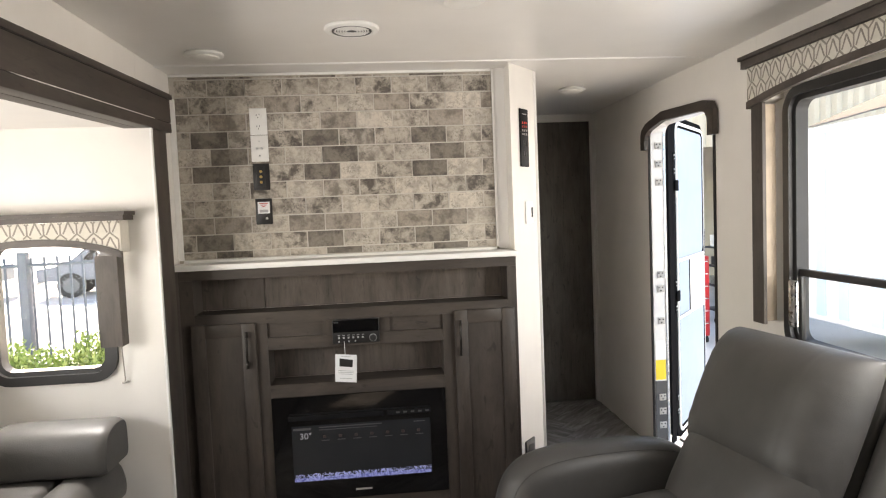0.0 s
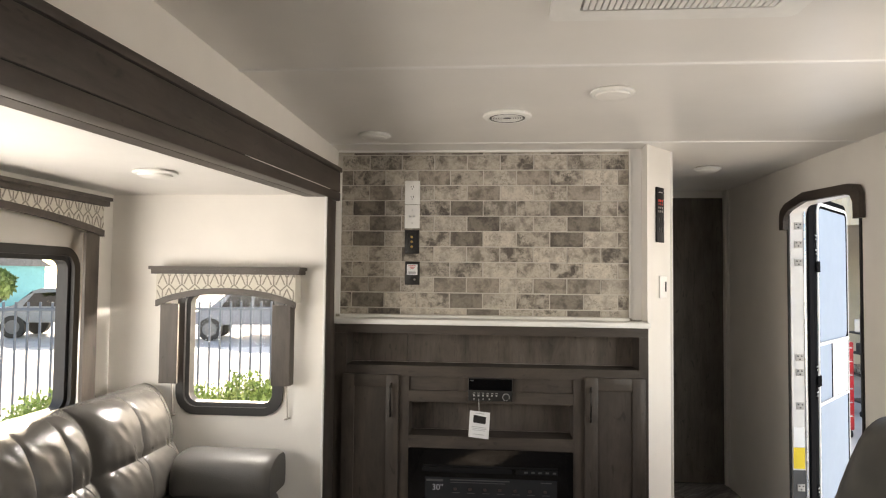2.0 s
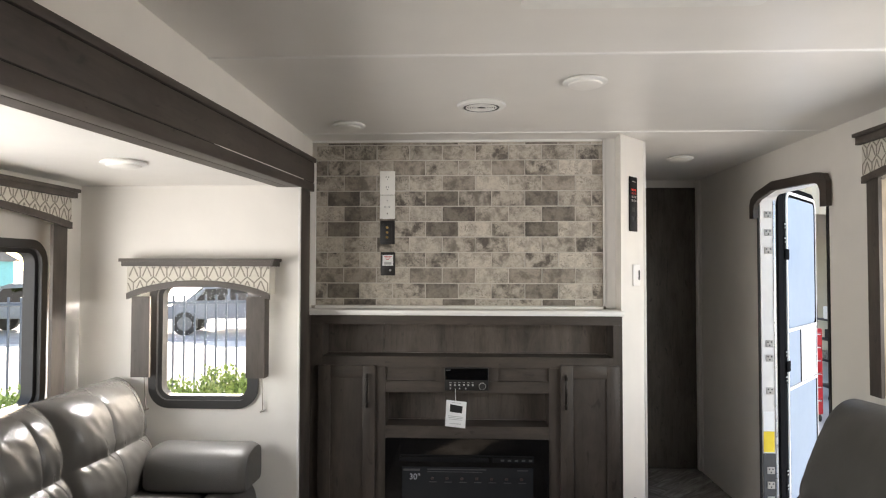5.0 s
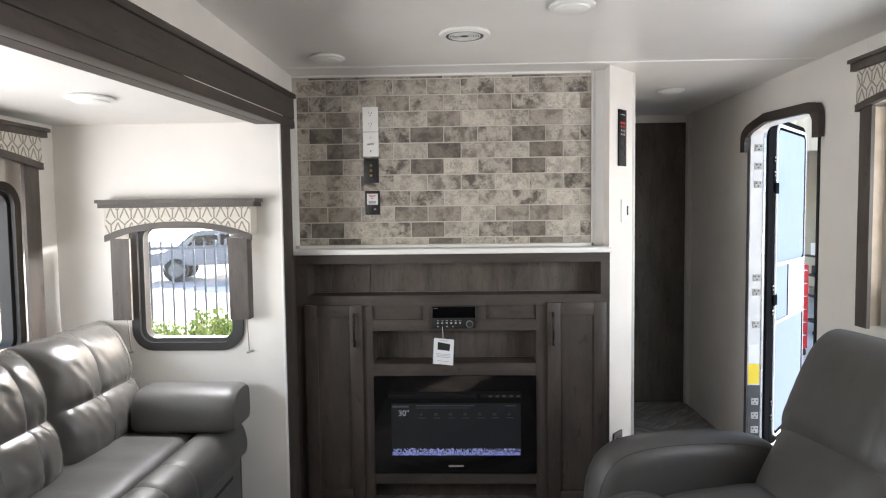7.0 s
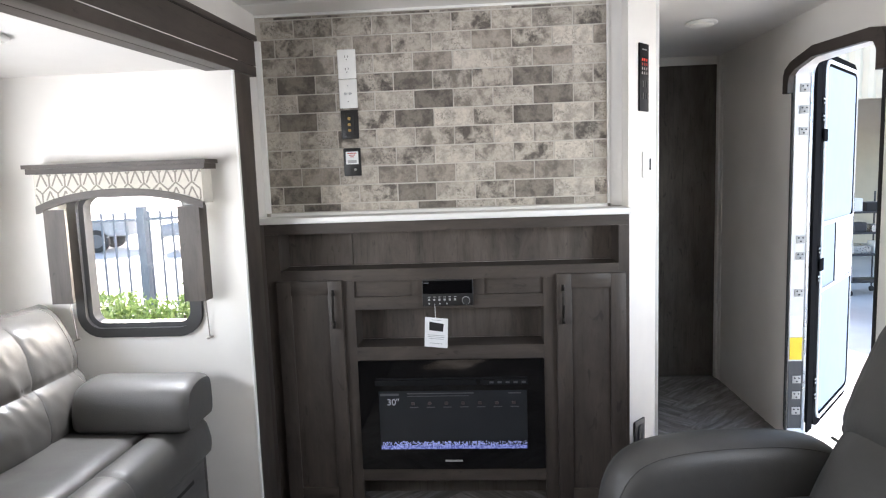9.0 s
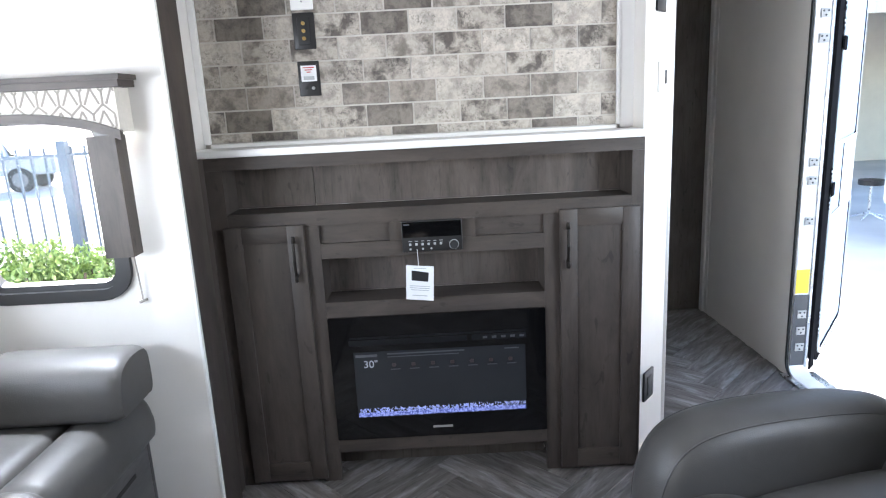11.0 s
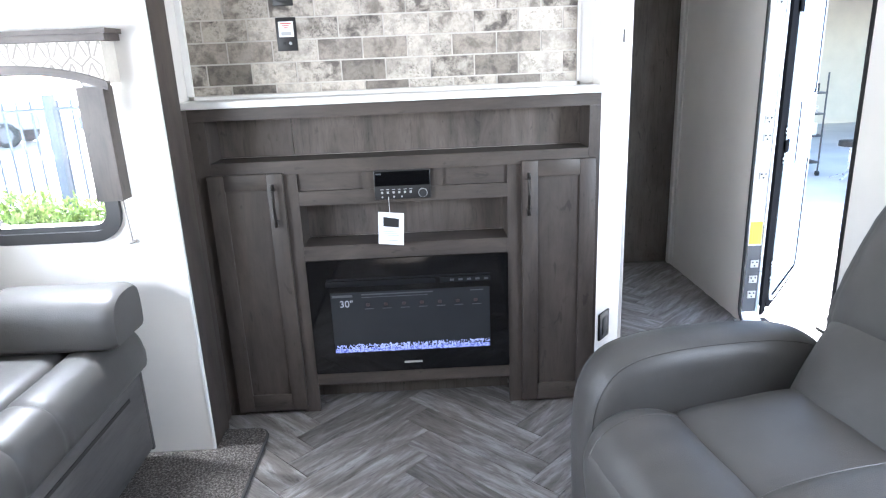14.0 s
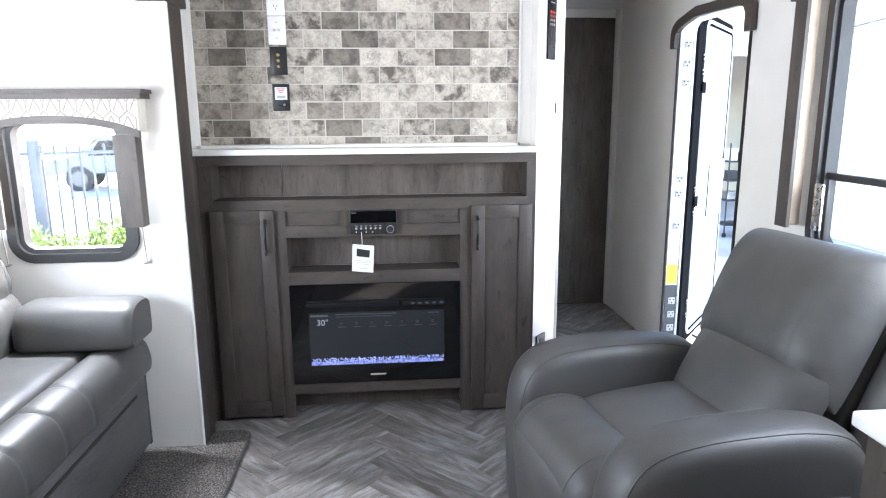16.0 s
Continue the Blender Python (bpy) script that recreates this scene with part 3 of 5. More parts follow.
    for p, q in zip(loops, loops[1:]):
        for k in range(4):
            bm.faces.new((p[k], p[(k + 1) % 4], q[(k + 1) % 4], q[k]))
    bm.faces.new(loops[0])
    bm.faces.new(loops[-1][::-1])
    bmesh.ops.recalc_face_normals(bm, faces=bm.faces)
    part("arched_rail", bm, WOODX, th, "grey-brown arched wood edge")
    bm = slab([(u0 - 0.018, vf + 0.001), (u1 + 0.018, vf + 0.001), (u1 + 0.018, vt - 0.014), (u0 - 0.018, vt - 0.014)], 0.001, depth + 0.014)
    part("cornice", bm, WOODX, th)
    bm = slab([(u0 - 0.026, vt - 0.0139), (u1 + 0.026, vt - 0.0139), (u1 + 0.026, vt), (u0 - 0.026, vt)], 0.001, depth + 0.022)
    part("cornice_cap", bm, WOODX, th)
    for on, a, b in ((sides[0], u0 + 0.02, u0 + 0.02 + lamb), (sides[1], u1 - 0.02 - lamb, u1 - 0.02)):
        if on:
            bm = slab([(a, lamb_bot), (b, lamb_bot), (b, vb + 0.012), (a, vb + 0.012)], depth - 0.016, depth - 0.003)
            o = a if a < cu else b - 0.012
            q = a + 0.0121 if a < cu else b - 0.0146
            bm2 = slab([(o, lamb_bot), (o + 0.012, lamb_bot), (o + 0.012, vb + 0.012), (o, vb + 0.012)], 0.0205, depth - 0.0165)
            side = part("side_board", bm, WOODZ, th)
            part("return_board", bm2, WOODZ, side)
            part("inner_liner", slab([(q, lamb_bot + 0.001), (q + 0.0025, lamb_bot + 0.001), (q + 0.0025, vb + 0.012), (q, vb + 0.012)], 0.0206, depth - 0.0166), RAWWOOD, side, "pale unfinished inner face")
    return th


valance("window_valance", "cream trellis fabric valance with arched wood trim over small window", -1.284, -0.676, 1.275, 1.413, 1.447, 0.078, 0.948, xz(EY), (0, -1, 0))
valance("window_valance", "wide cream trellis fabric valance with wood trim over sofa window", 0.72, 2.60, 1.565, 1.69, 1.727, 0.085, 0.905, yz(BX), (1, 0, 0), rise=0.07)
valance("window_valance", "wide cream trellis fabric valance with wood trim over side window", 0.95, 2.585, 1.735, 1.885, 1.93, 0.07, 0.935, yz(RX), (-1, 0, 0), depth=0.11, rise=0.06)


# ---- entertainment cabinet ----
CF, CB, CL, CR = 3.05, WY - 0.001, -0.586, 0.856  # front, back, ends
cab = thing("media_cabinet", (0.13, 3.12, 0), "grey-brown wood media cabinet with two doors and open shelves", "cabinet")


def rail(x0, x1, z0, z1, mat=None, y0=CF, y1=CF + 0.02, name="face_rail"):
    return part(name, box(x0, x1, y0, y1, z0, z1, 0.0003, 1), mat or (WOODX if x1 - x0 > z1 - z0 else WOODZ), cab)


rail(CL, CR, 1.147, 1.19)                       # top
rail(CL, -0.53, 0.0, 1.1465, name="face_stile")
rail(0.815, CR, 0.0, 1.1465, name="face_stile")
rail(-0.5295, 0.8145, 0.950, 0.999)             # under the long shelf
rail(-0.292, -0.232, 0.0, 0.9495, name="face_stile")
rail(0.521, 0.590, 0.0, 0.9495, name="face_stile")
rail(-0.2315, 0.5205, 0.834, 0.886)
rail(-0.2315, 0.5205, 0.625, 0.680)
rail(-0.2315, 0.5205, 0.112, 0.165)
rail(0.001, 0.043, 0.8865, 0.9495, name="face_stile")
rail(0.246, 0.290, 0.8865, 0.9495, name="face_stile")
rail(-0.5295, -0.2925, 0.9200, 0.9495)
rail(0.5905, 0.8145, 0.9200, 0.9495)
for x0, x1 in ((-0.233, 0.003), (0.288, 0.523)):
    part("recessed_panel", box(x0 + 0.0022, x1 - 0.0022, CF + 0.012, CF + 0.019, 0.8868, 0.9493), WOODX, cab, "recessed false drawer panel")
# carcass
for x0, x1 in ((CL, CL + 0.014), (CR - 0.014, CR)):
    part("side_panel", box(x0, x1, CF + 0.0205, CB, 0.0, 1.19), WOODZ, cab)
for x0, x1 in ((-0.5445, -0.5305), (0.8155, 0.8295)):
    part("inner_side", box(x0, x1, CF + 0.0205, CB - 0.0085, 0.9985, 1.1755), WOODZ, cab)
for x0, x1 in ((-0.2455, -0.2325), (0.5215, 0.5345)):
    part("inner_side", box(x0, x1, CF + 0.0205, CB - 0.0085, 0.6795, 0.9495), WOODZ, cab)
part("shelf", box(CL + 0.0145, CR - 0.0145, CF + 0.0205, CB - 0.009, 0.985, 0.998), WOODX, cab)
part("shelf", box(-0.271, 0.566, CF + 0.0205, CB - 0.009, 0.660, 0.679), WOODX, cab)
part("cabinet_top", box(CL + 0.0145, CR - 0.0145, CF + 0.0205, CB, 1.176, 1.1895), WOODX, cab)
part("shelf_back", box(CL + 0.0145, -0.26, CB - 0.008, CB, 0.999, 1.1755), WOODBACK, cab, "weathered wood back panel")
part("shelf_back", box(-0.257, CR - 0.0145, CB - 0.008, CB, 0.999, 1.1755), WOODBACK, cab, "weathered wood back panel")
part("shelf_back", box(-0.271, 0.566, CB - 0.008, CB, 0.6795, 0.9495), WOODBACK, cab, "weathered wood back panel")
for x in (-0.256, 0.545):
    part("divider", box(x - 0.014, x, CF + 0.0205, CB - 0.0085, 0.03, 0.9845), WOODZ, cab)
part("floor_panel", box(-0.255, 0.53, CF + 0.04, CB - 0.01, 0.112, 0.13), WOODX, cab)
# added dark backing: stands in for shade in the open space under the fireplace
part("added_kick_backing", box(-0.255, 0.53, CB - 0.022, CB - 0.010, 0.001, 0.111), DARKDOOR, cab)


def cabinet_door(x0, x1, z0, z1, hx):
    """Shaker door with a sunk panel and a bar pull at hx."""
    y0, y1, f = CF - 0.021, CF - 0.0015, 0.057
    d = part("door", box(x0 + f - 0.004, x1 - f + 0.004, y0 + 0.010, y1 - 0.002, z0 + f - 0.004, z1 - f + 0.004), WOODZ, cab, "shaker cabinet door, shut")
    part("door_stile", box(x0, x0 + f, y0, y1, z0, z1, 0.0015), WOODZ, d)
    part("door_stile", box(x1 - f, x1, y0, y1, z0, z1, 0.0015), WOODZ, d)
    part("door_rail", box(x0 + f + 0.0002, x1 - f - 0.0002, y0 + 0.0004, y1, z0, z0 + f + 0.012, 0.0012), WOODX, d)
    part("door_rail", box(x0 + f + 0.0002, x1 - f - 0.0002, y0 + 0.0004, y1, z1 - f, z1, 0.0012), WOODX, d)
    za, zb = 0.778, 0.915
    bm = bmesh.new()
    pts = [(hx, y0 + 0.0005, za + 0.012), (hx, y0 - 0.020, za + 0.014), (hx, y0 - 0.026, (za + zb) / 2), (hx, y0 - 0.020, zb - 0.014), (hx, y0 + 0.0005, zb - 0.012)]
    for a, b in zip(pts, pts[1:]):
        rod(a, b, 0.0052, 8, bm)
    for z in (za + 0.002, zb - 0.002):
        box(hx - 0.0065, hx + 0.0065, y0 - 0.025, y0 - 0.012, z - 0.012, z + 0.012, 0.004, 2, bm)
    part("pull_handle", bm, BRONZE, d, "dark bronze bar pull")


cabinet_door(-0.543, -0.279, 0.022, 0.958, -0.313)
cabinet_door(0.572, 0.838, 0.014, 0.964, 0.594)

ledge = thing("ledge", (0.12, 3.1, 1.1905), "white painted ledge on top of the media cabinet", "shelf")
part("ledge_board", box(LX + 0.001, CR + 0.004, CF - 0.020, WY - 0.0215, 1.1905, 1.2135, 0.002), WHITE, ledge)
part("front_edge", box(LX + 0.001, CR + 0.004, CF - 0.032, CF - 0.0203, 1.1905, 1.2145, 0.003), WHITE, ledge)
solid("trim_ledge_back", box(LX + 0.023, 0.799, WY - 0.021, WY - 0.0005, 1.1905, 1.2255, 0.002), WHITE, "white strip at the foot of the brick panel", "trim", "structure")

# electric fireplace in the cabinet
FX0, FX1, FZ0, FZ1 = -0.2305, 0.5195, 0.1655, 0.6245
fire = thing("electric_fireplace", (0.145, CF, FZ0), "black glass electric fireplace with lit blue-white crystals", "fireplace")
FG = CF - 0.010
part("glass_front", ring(round_rect(FX0, FX1, FZ0, FZ1, 0.004, 2), round_rect(-0.153, 0.449, 0.250, 0.497, 0.003, 2), xz(FG), (0, 0.012, 0)), BLACKGLOSS, fire, "glossy black glass surround", smooth=False)
part("screen", box(-0.1525, 0.4485, FG + 0.003, FG + 0.008, 0.2505, 0.4965), SMOKED, fire, "smoked firebox window", smooth=False)
part("housing", box(FX0 + 0.02, FX1 - 0.02, CF + 0.003, CF + 0.12, FZ0 + 0.02, FZ1 - 0.02), BLACK, fire)
part("outlet_vent", box(-0.16, 0.45, FG - 0.0015, FG - 0.0002, 0.545, 0.552), PANELBLACK, fire)
part("vent_slot", box(-0.165, 0.245, FG - 0.002, FG - 0.0002, 0.520, 0.541, 0.0005), PANELBLACK, fire)
panel2 = part("touch_panel", box(0.262, 0.452, FG - 0.002, FG - 0.0002, 0.520, 0.541, 0.0005), PANELBLACK, fire)
for k in range(5):
    x = 0.30 + 0.032 * k
    part("touch_key", box(x, x + 0.016, FG - 0.0028, FG - 0.0021, 0.526, 0.534), GREYLIT, panel2)
rnd = random.Random(5)
bm = bmesh.new()
for k in range(900):
    x, z, s = rnd.uniform(-0.148, 0.444), 0.2525 + 0.030 * rnd.random() ** 1.3, rnd.uniform(0.004, 0.010)
    m = Matrix.Translation((x, FG + 0.0008 + rnd.uniform(0, 0.0012), min(z, 0.286))) @ Euler((rnd.uniform(0, 6), rnd.uniform(0, 6), rnd.uniform(0, 6))).to_matrix().to_4x4() @ Matrix.Diagonal((s, 0.0015, s, 1))
    bmesh.ops.create_icosphere(bm, subdivisions=1, radius=0.5, matrix=m)
tagged(part("crystal_bed", bm, ICE, fire, "blue-white lit glass crystals", smooth=False), kind="stuff")
part("light_strip", box(-0.150, 0.446, FG + 0.0018, FG + 0.0029, 0.2508, 0.266), BLUELIT, fire, "dim blue light strip under the crystals", smooth=False)
up = Matrix.Rotation(radians(90), 4, "X")
part("size_mark", text_mesh('30"', 0.038, pose(-0.094, FG + 0.0022, 0.449) @ up), WHITELIT, fire, "printed size mark", smooth=False)
part("print_bar", box(-0.146, -0.070, FG + 0.0015, FG + 0.0028, 0.477, 0.486), GREYLIT, fire)
part("print_bar", box(-0.035, 0.235, FG + 0.0015, FG + 0.0028, 0.483, 0.4875), GREYLIT, fire)
part("print_bar", box(-0.035, 0.215, FG + 0.0015, FG + 0.0028, 0.473, 0.4755), GREYLIT, fire)
part("print_bar", box(0.375, 0.425, FG + 0.0015, FG + 0.0028, 0.482, 0.4855), GREYLIT, fire)
for k in range(7):
    x = -0.02 + 0.068 * k
    part("print_icon", box(x, x + 0.014, FG + 0.0015, FG + 0.0028, 0.438, 0.450, 0.003), REDLIT, fire)
    part("print_bar", box(x - 0.006, x + 0.028, FG + 0.0015, FG + 0.0028, 0.426, 0.429), GREYLIT, fire)
part("brand_bar", box(0.112, 0.182, FG - 0.0012, FG - 0.0002, 0.197, 0.205), VENTGREY, fire, "plain grey maker's bar")

# radio
RF = CF - 0.019
radio = thing("radio", (0.144, CF, 0.845), "black in-wall stereo with knob and buttons", "radio")
part("body", box(0.0435, 0.2445, RF, CF + 0.06, 0.8475, 0.9515, 0.003), BLACK, radio)
disp = part("display", box(0.0465, 0.2415, RF - 0.0016, RF - 0.0002, 0.8965, 0.9485, 0.0006), BLACKGLOSS, radio, "glossy black display strip", smooth=False)
part("brand_bar", box(0.051, 0.070, RF - 0.0024, RF - 0.0017, 0.938, 0.943), GREYLIT, disp)
knob = part("volume_knob", rod((0.216, RF + 0.001, 0.868), (0.216, RF - 0.011, 0.868), 0.0135, 24), RUBBER, radio)
part("knob_ring", ring(round_rect(0.1995, 0.2325, 0.8515, 0.8845, 0.0164, 6), round_rect(0.202, 0.230, 0.854, 0.882, 0.0139, 6), xz(RF - 0.001), (0, 0.0009, 0)), GREYINK, knob)
for k in range(6):
    x = 0.066 + 0.0205 * k
    part("button", box(x, x + 0.008, RF - 0.0025, RF + 0.001, 0.869, 0.877, 0.001), GREYINK, radio)
    part("print_bar", box(x - 0.001, x + 0.010, RF - 0.0008, RF - 0.0001, 0.8825, 0.8850), GREYINK, radio)
for x in (0.066, 0.108, 0.136):
    part("button", rod((x + 0.004, RF + 0.001, 0.857), (x + 0.004, RF - 0.0015, 0.857), 0.0035, 10), GREYINK, radio)

# paper tag hanging from the radio
tag = thing("hang_tag", (0.094, 3.006, 0.68), "white paper hang tag with a small radio picture", "tag")
m = pose(0.0955, 3.006, 0.746, 2, 3.5, -9)
part("card", moved(box(-0.0465, 0.0465, -0.0007, 0.0007, -0.060, 0.060), m), PAPER, tag, smooth=False)
part("printed_picture", moved(prism([(-0.028, -0.0008, 0.008), (0.028, -0.0008, 0.006), (0.030, -0.0008, 0.038), (-0.028, -0.0008, 0.043)], (0, -0.0004, 0)), m), BLACK, tag, smooth=False)
for z, w in ((0.050, 0.020), (-0.012, 0.034), (-0.019, 0.034), (-0.026, 0.030), (-0.045, 0.026)):
    part("print_bar", moved(box(-w, w, -0.0011, -0.0008, z, z + 0.0022), m), GREYINK, tag)
part("string", rod((0.0945, 3.008, 0.800), (0.092, 3.028, 0.858), 0.0012, 6), PAPER, tag)


# ---- plates on the brick wall ----
def wall_plate(name, label, x0, x1, z0, z1, mat):
    t = thing(name, ((x0 + x1) / 2, WY, z0), label, "wall plate")
    part("plate", box(x0, x1, WY - 0.0085, WY - 0.0022, z0, z1, 0.003), mat, t)
    return t


y = WY - 0.0085
t = wall_plate("power_outlet", "white double power outlet on the brick wall", -0.283, -0.208, 1.767, 1.884, PLASTIC)
for z in (1.800, 1.850):
    s = part("socket", prism([(-0.2455 + 0.0165 * math.cos(a), y - 0.0022, z + 0.0145 * math.sin(a)) for a in [radians(360 * k / 20) for k in range(20)]], (0, 0.0021, 0)), PLASTIC, t)
    for dx in (-0.006, 0.006):
        part("slot", box(-0.2455 + dx - 0.0011, -0.2455 + dx + 0.0011, y - 0.0026, y - 0.0023, z, z + 0.009), BLACK, s)
    part("slot", rod((-0.2455, y - 0.0026, z - 0.007), (-0.2455, y - 0.0023, z - 0.007), 0.0024, 8), BLACK, s)
t = wall_plate("cable_plate", "white cable outlet plate on the brick wall", -0.283, -0.208, 1.649, 1.765, PLASTIC)
for x in (-0.256, -0.235):
    c = part("coax_jack", rod((x, y, 1.707), (x, y - 0.011, 1.707), 0.0048, 12), STEEL, t, "steel cable jack")
for z in (1.675, 1.739):
    part("screw", rod((-0.2455, y + 0.0005, z), (-0.2455, y - 0.0012, z), 0.003, 10), STEEL, t)
t = wall_plate("video_plate", "black connector plate with brass jacks on the brick wall", -0.281, -0.209, 1.524, 1.641, BLACK)
part("raised_field", box(-0.266, -0.224, y - 0.004, y + 0.0005, 1.538, 1.627, 0.002), RUBBER, t)
BRASS = plain("brass", (0.75, 0.52, 0.2), 0.3, metal=1.0)
for z in (1.558, 1.582, 1.606):
    part("brass_jack", rod((-0.245, y - 0.003, z), (-0.245, y - 0.013, z), 0.0062, 12), BRASS, t, "brass jack")
t = wall_plate("antenna_control", "black antenna control plate with white and red label", -0.278, -0.206, 1.372, 1.486, BLACK)
lab = part("sticker", box(-0.268, -0.216, y - 0.0012, y - 0.0002, 1.420, 1.472), PAPER, t, "white sticker with red print", smooth=False)
for k, (z, w) in enumerate(((1.4635, 0.019), (1.456, 0.013), (1.449, 0.007))):
    part("red_print", box(-0.242 - w, -0.242 + w, y - 0.0018, y - 0.0013, z, z + 0.0032), REDINK, lab)
part("print_bar", box(-0.260, -0.224, y - 0.0018, y - 0.0013, 1.425, 1.437), GREYINK, lab)
part("control_jack", rod((-0.230, y, 1.398), (-0.230, y - 0.006, 1.398), 0.0055, 12), STEEL, t)
part("control_jack", rod((-0.252, y, 1.398), (-0.252, y - 0.004, 1.398), 0.0055, 12), RUBBER, t)

# monitor panel, thermostat plate and outlet on the slanted column face
CA, CBV = Vector((0.858, 3.075, 0)), Vector((1.015, 3.262, 0))
CD = (CBV - CA).normalized()
CN = Vector((CD.y, -CD.x, 0))
CM = Matrix(((CD.x, 0, CN.x, CA.x), (CD.y, 0, CN.y, CA.y), (0, 1, 0, 0), (0, 0, 0, 1)))


def on_column(s0, s1, z0, z1, d0, d1, bevel=0.0):
    return moved(box(s0, s1, z0, z1, d0, d1, bevel), CM)


def column_thing(name, label, s, z, category):
    p = CM @ Vector((s, z, 0))
    return thing(name, p, label, category)


t = column_thing("monitor_panel", "tall black monitor panel with red lights, on the white column", 0.125, 1.585, "control panel")
part("panel", on_column(0.078, 0.156, 1.585, 1.846, 0.0005, 0.008, 0.003), PANELBLACK, t)
for i in range(3):
    for k in range(4):
        s, z = 0.096 + 0.018 * i, 1.778 - 0.017 * k
        part("indicator", on_column(s, s + 0.006, z, z + 0.010, 0.0082, 0.0092), LEDRED if k < 1 else (REDINK if k < 2 else VENTGREY), t)
    for k in range(2):
        s, z = 0.096 + 0.018 * i, 1.678 - 0.045 * k
        part("rocker_switch", on_column(s, s + 0.012, z, z + 0.024, 0.0082, 0.0105, 0.001), RUBBER, t)
part("print_bar", on_column(0.098, 0.138, 1.820, 1.824, 0.0082, 0.0088), GREYINK, t)
t = column_thing("light_switch", "white wall switch plate with a dark rocker", 0.165, 1.32, "switch")
part("plate", on_column(0.112, 0.186, 1.325, 1.428, 0.0005, 0.006, 0.002), PLASTIC, t)
part("rocker", on_column(0.164, 0.175, 1.354, 1.400, 0.0062, 0.0095, 0.001), BLACK, t)
t = column_thing("power_outlet", "black power outlet low on the white column", 0.05, 0.20, "wall plate")
part("plate", on_column(0.036, 0.122, 0.218, 0.331, 0.0005, 0.010, 0.003), BLACK, t)
part("socket", on_column(0.058, 0.100, 0.238, 0.311, 0.0102, 0.0125, 0.002), RUBBER, t)


# ---- ceiling fixtures ----
def disc(x, y, z, rings):
    """A turned shape below z: rings of (radius, drop)."""
    bm = bmesh.new()
    n, prev = 36, None
    for r, d in rings:
        cur = [bm.verts.new((x + r * math.cos(2 * math.pi * k / n), y + r * math.sin(2 * math.pi * k / n), z - d)) for k in range(n)]
        if prev:
            for k in range(n):
                bm.faces.new((prev[k], prev[(k + 1) % n], cur[(k + 1) % n], cur[k]))
        prev = cur
    bm.faces.new(prev)
    return bm


def puck(x, y, z):
    t = thing("ceiling_light", (x, y, z), "round white surface-mounted ceiling light, off", "ceiling light", "ceiling lights")
    part("base", disc(x, y, z - 0.0005, [(0.068, 0), (0.073, 0.004), (0.073, 0.009), (0.066, 0.013), (0.058, 0.013)]), PLASTIC, t)
    part("lens", disc(x, y, z - 0.0125, [(0.057, 0.0), (0.054, 0.006), (0.040, 0.011), (0.018, 0.013)]), LENS, t, "milky white lens")


for x, y, z in ((0.544, 2.209, CZ), (-0.371, 2.833, CZ), (1.341, 3.729, CZ), (-1.0, 2.165, SZ)):
    puck(x, y, z)
t = thing("ceiling_speaker", (0.203, 2.509, CZ), "round white ceiling speaker with slotted grille", "speaker")
part("rim", disc(0.203, 2.509, CZ - 0.0005, [(0.090, 0), (0.094, 0.006), (0.090, 0.012), (0.072, 0.016), (0.066, 0.010)]), PLASTIC, t)
for k in range(6):
    r0 = 0.018 + 0.009 * k
    a = [(0.203 + r0 * math.cos(radians(q)), 2.509 + r0 * math.sin(radians(q))) for q in range(0, 360, 15)]
    b = [(0.203 + (r0 + 0.0045) * math.cos(radians(q)), 2.509 + (r0 + 0.0045) * math.sin(radians(q))) for q in range(0, 360, 15)]
    part("grille_ring", ring(b, a, lambda u, v: (u, v, CZ - 0.0155), (0, 0, 0.003)), PLASTIC if k < 5 else BLACK, t)
part("cone", disc(0.203, 2.509, CZ - 0.0112, [(0.063, 0), (0.016, 0.0015)]), BLACK, t, "dark speaker cone")

t = thing("air_conditioner_vent", (0.56, 1.28, CZ), "off-white ceiling air conditioner grille with slats", "vent")
part("shroud", ring(round_rect(0.28, 0.84, 0.86, 1.575, 0.02, 3), round_rect(0.345, 0.775, 0.93, 1.52, 0.01, 3), lambda u, v: (u, v, CZ - 0.0005), (0, 0, -0.014)), PLASTIC, t)
part("backing", box(0.345, 0.775, 0.93, 1.52, CZ - 0.006, CZ - 0.0005), VENTGREY, t)
for k in range(30):
    x = 0.352 + k * 0.0141
    part("slat", box(x, x + 0.0103, 0.932, 1.518, CZ - 0.0125, CZ - 0.0065), PLASTIC, t)


# ---- entry door ----
y0, y1, z0, z1 = DOOR
door = thing("door_1", (RX, y1, 0), "white entry door standing open outside, black-edged frame", "door", kind="structure")
part("door_frame", ring(round_rect(y0 - 0.012, y1 + 0.012, z0 + 0.018, z1 + 0.012, 0.075), round_rect(y0 + 0.004, y1 - 0.004, z0 + 0.022, z1 - 0.004, 0.062), yz(RX - 0.006), (0.007, 0, 0)), BLACK, door)
part("jamb", ring(round_rect(y0 + 0.0005, y1 - 0.0005, z0 + 0.021, z1 - 0.0005, 0.066), round_rect(y0 + 0.012, y1 - 0.012, z0 + 0.030, z1 - 0.012, 0.055), yz(RX + 0.0015), (0.085, 0, 0)), JAMB, door, "bright metal jamb")
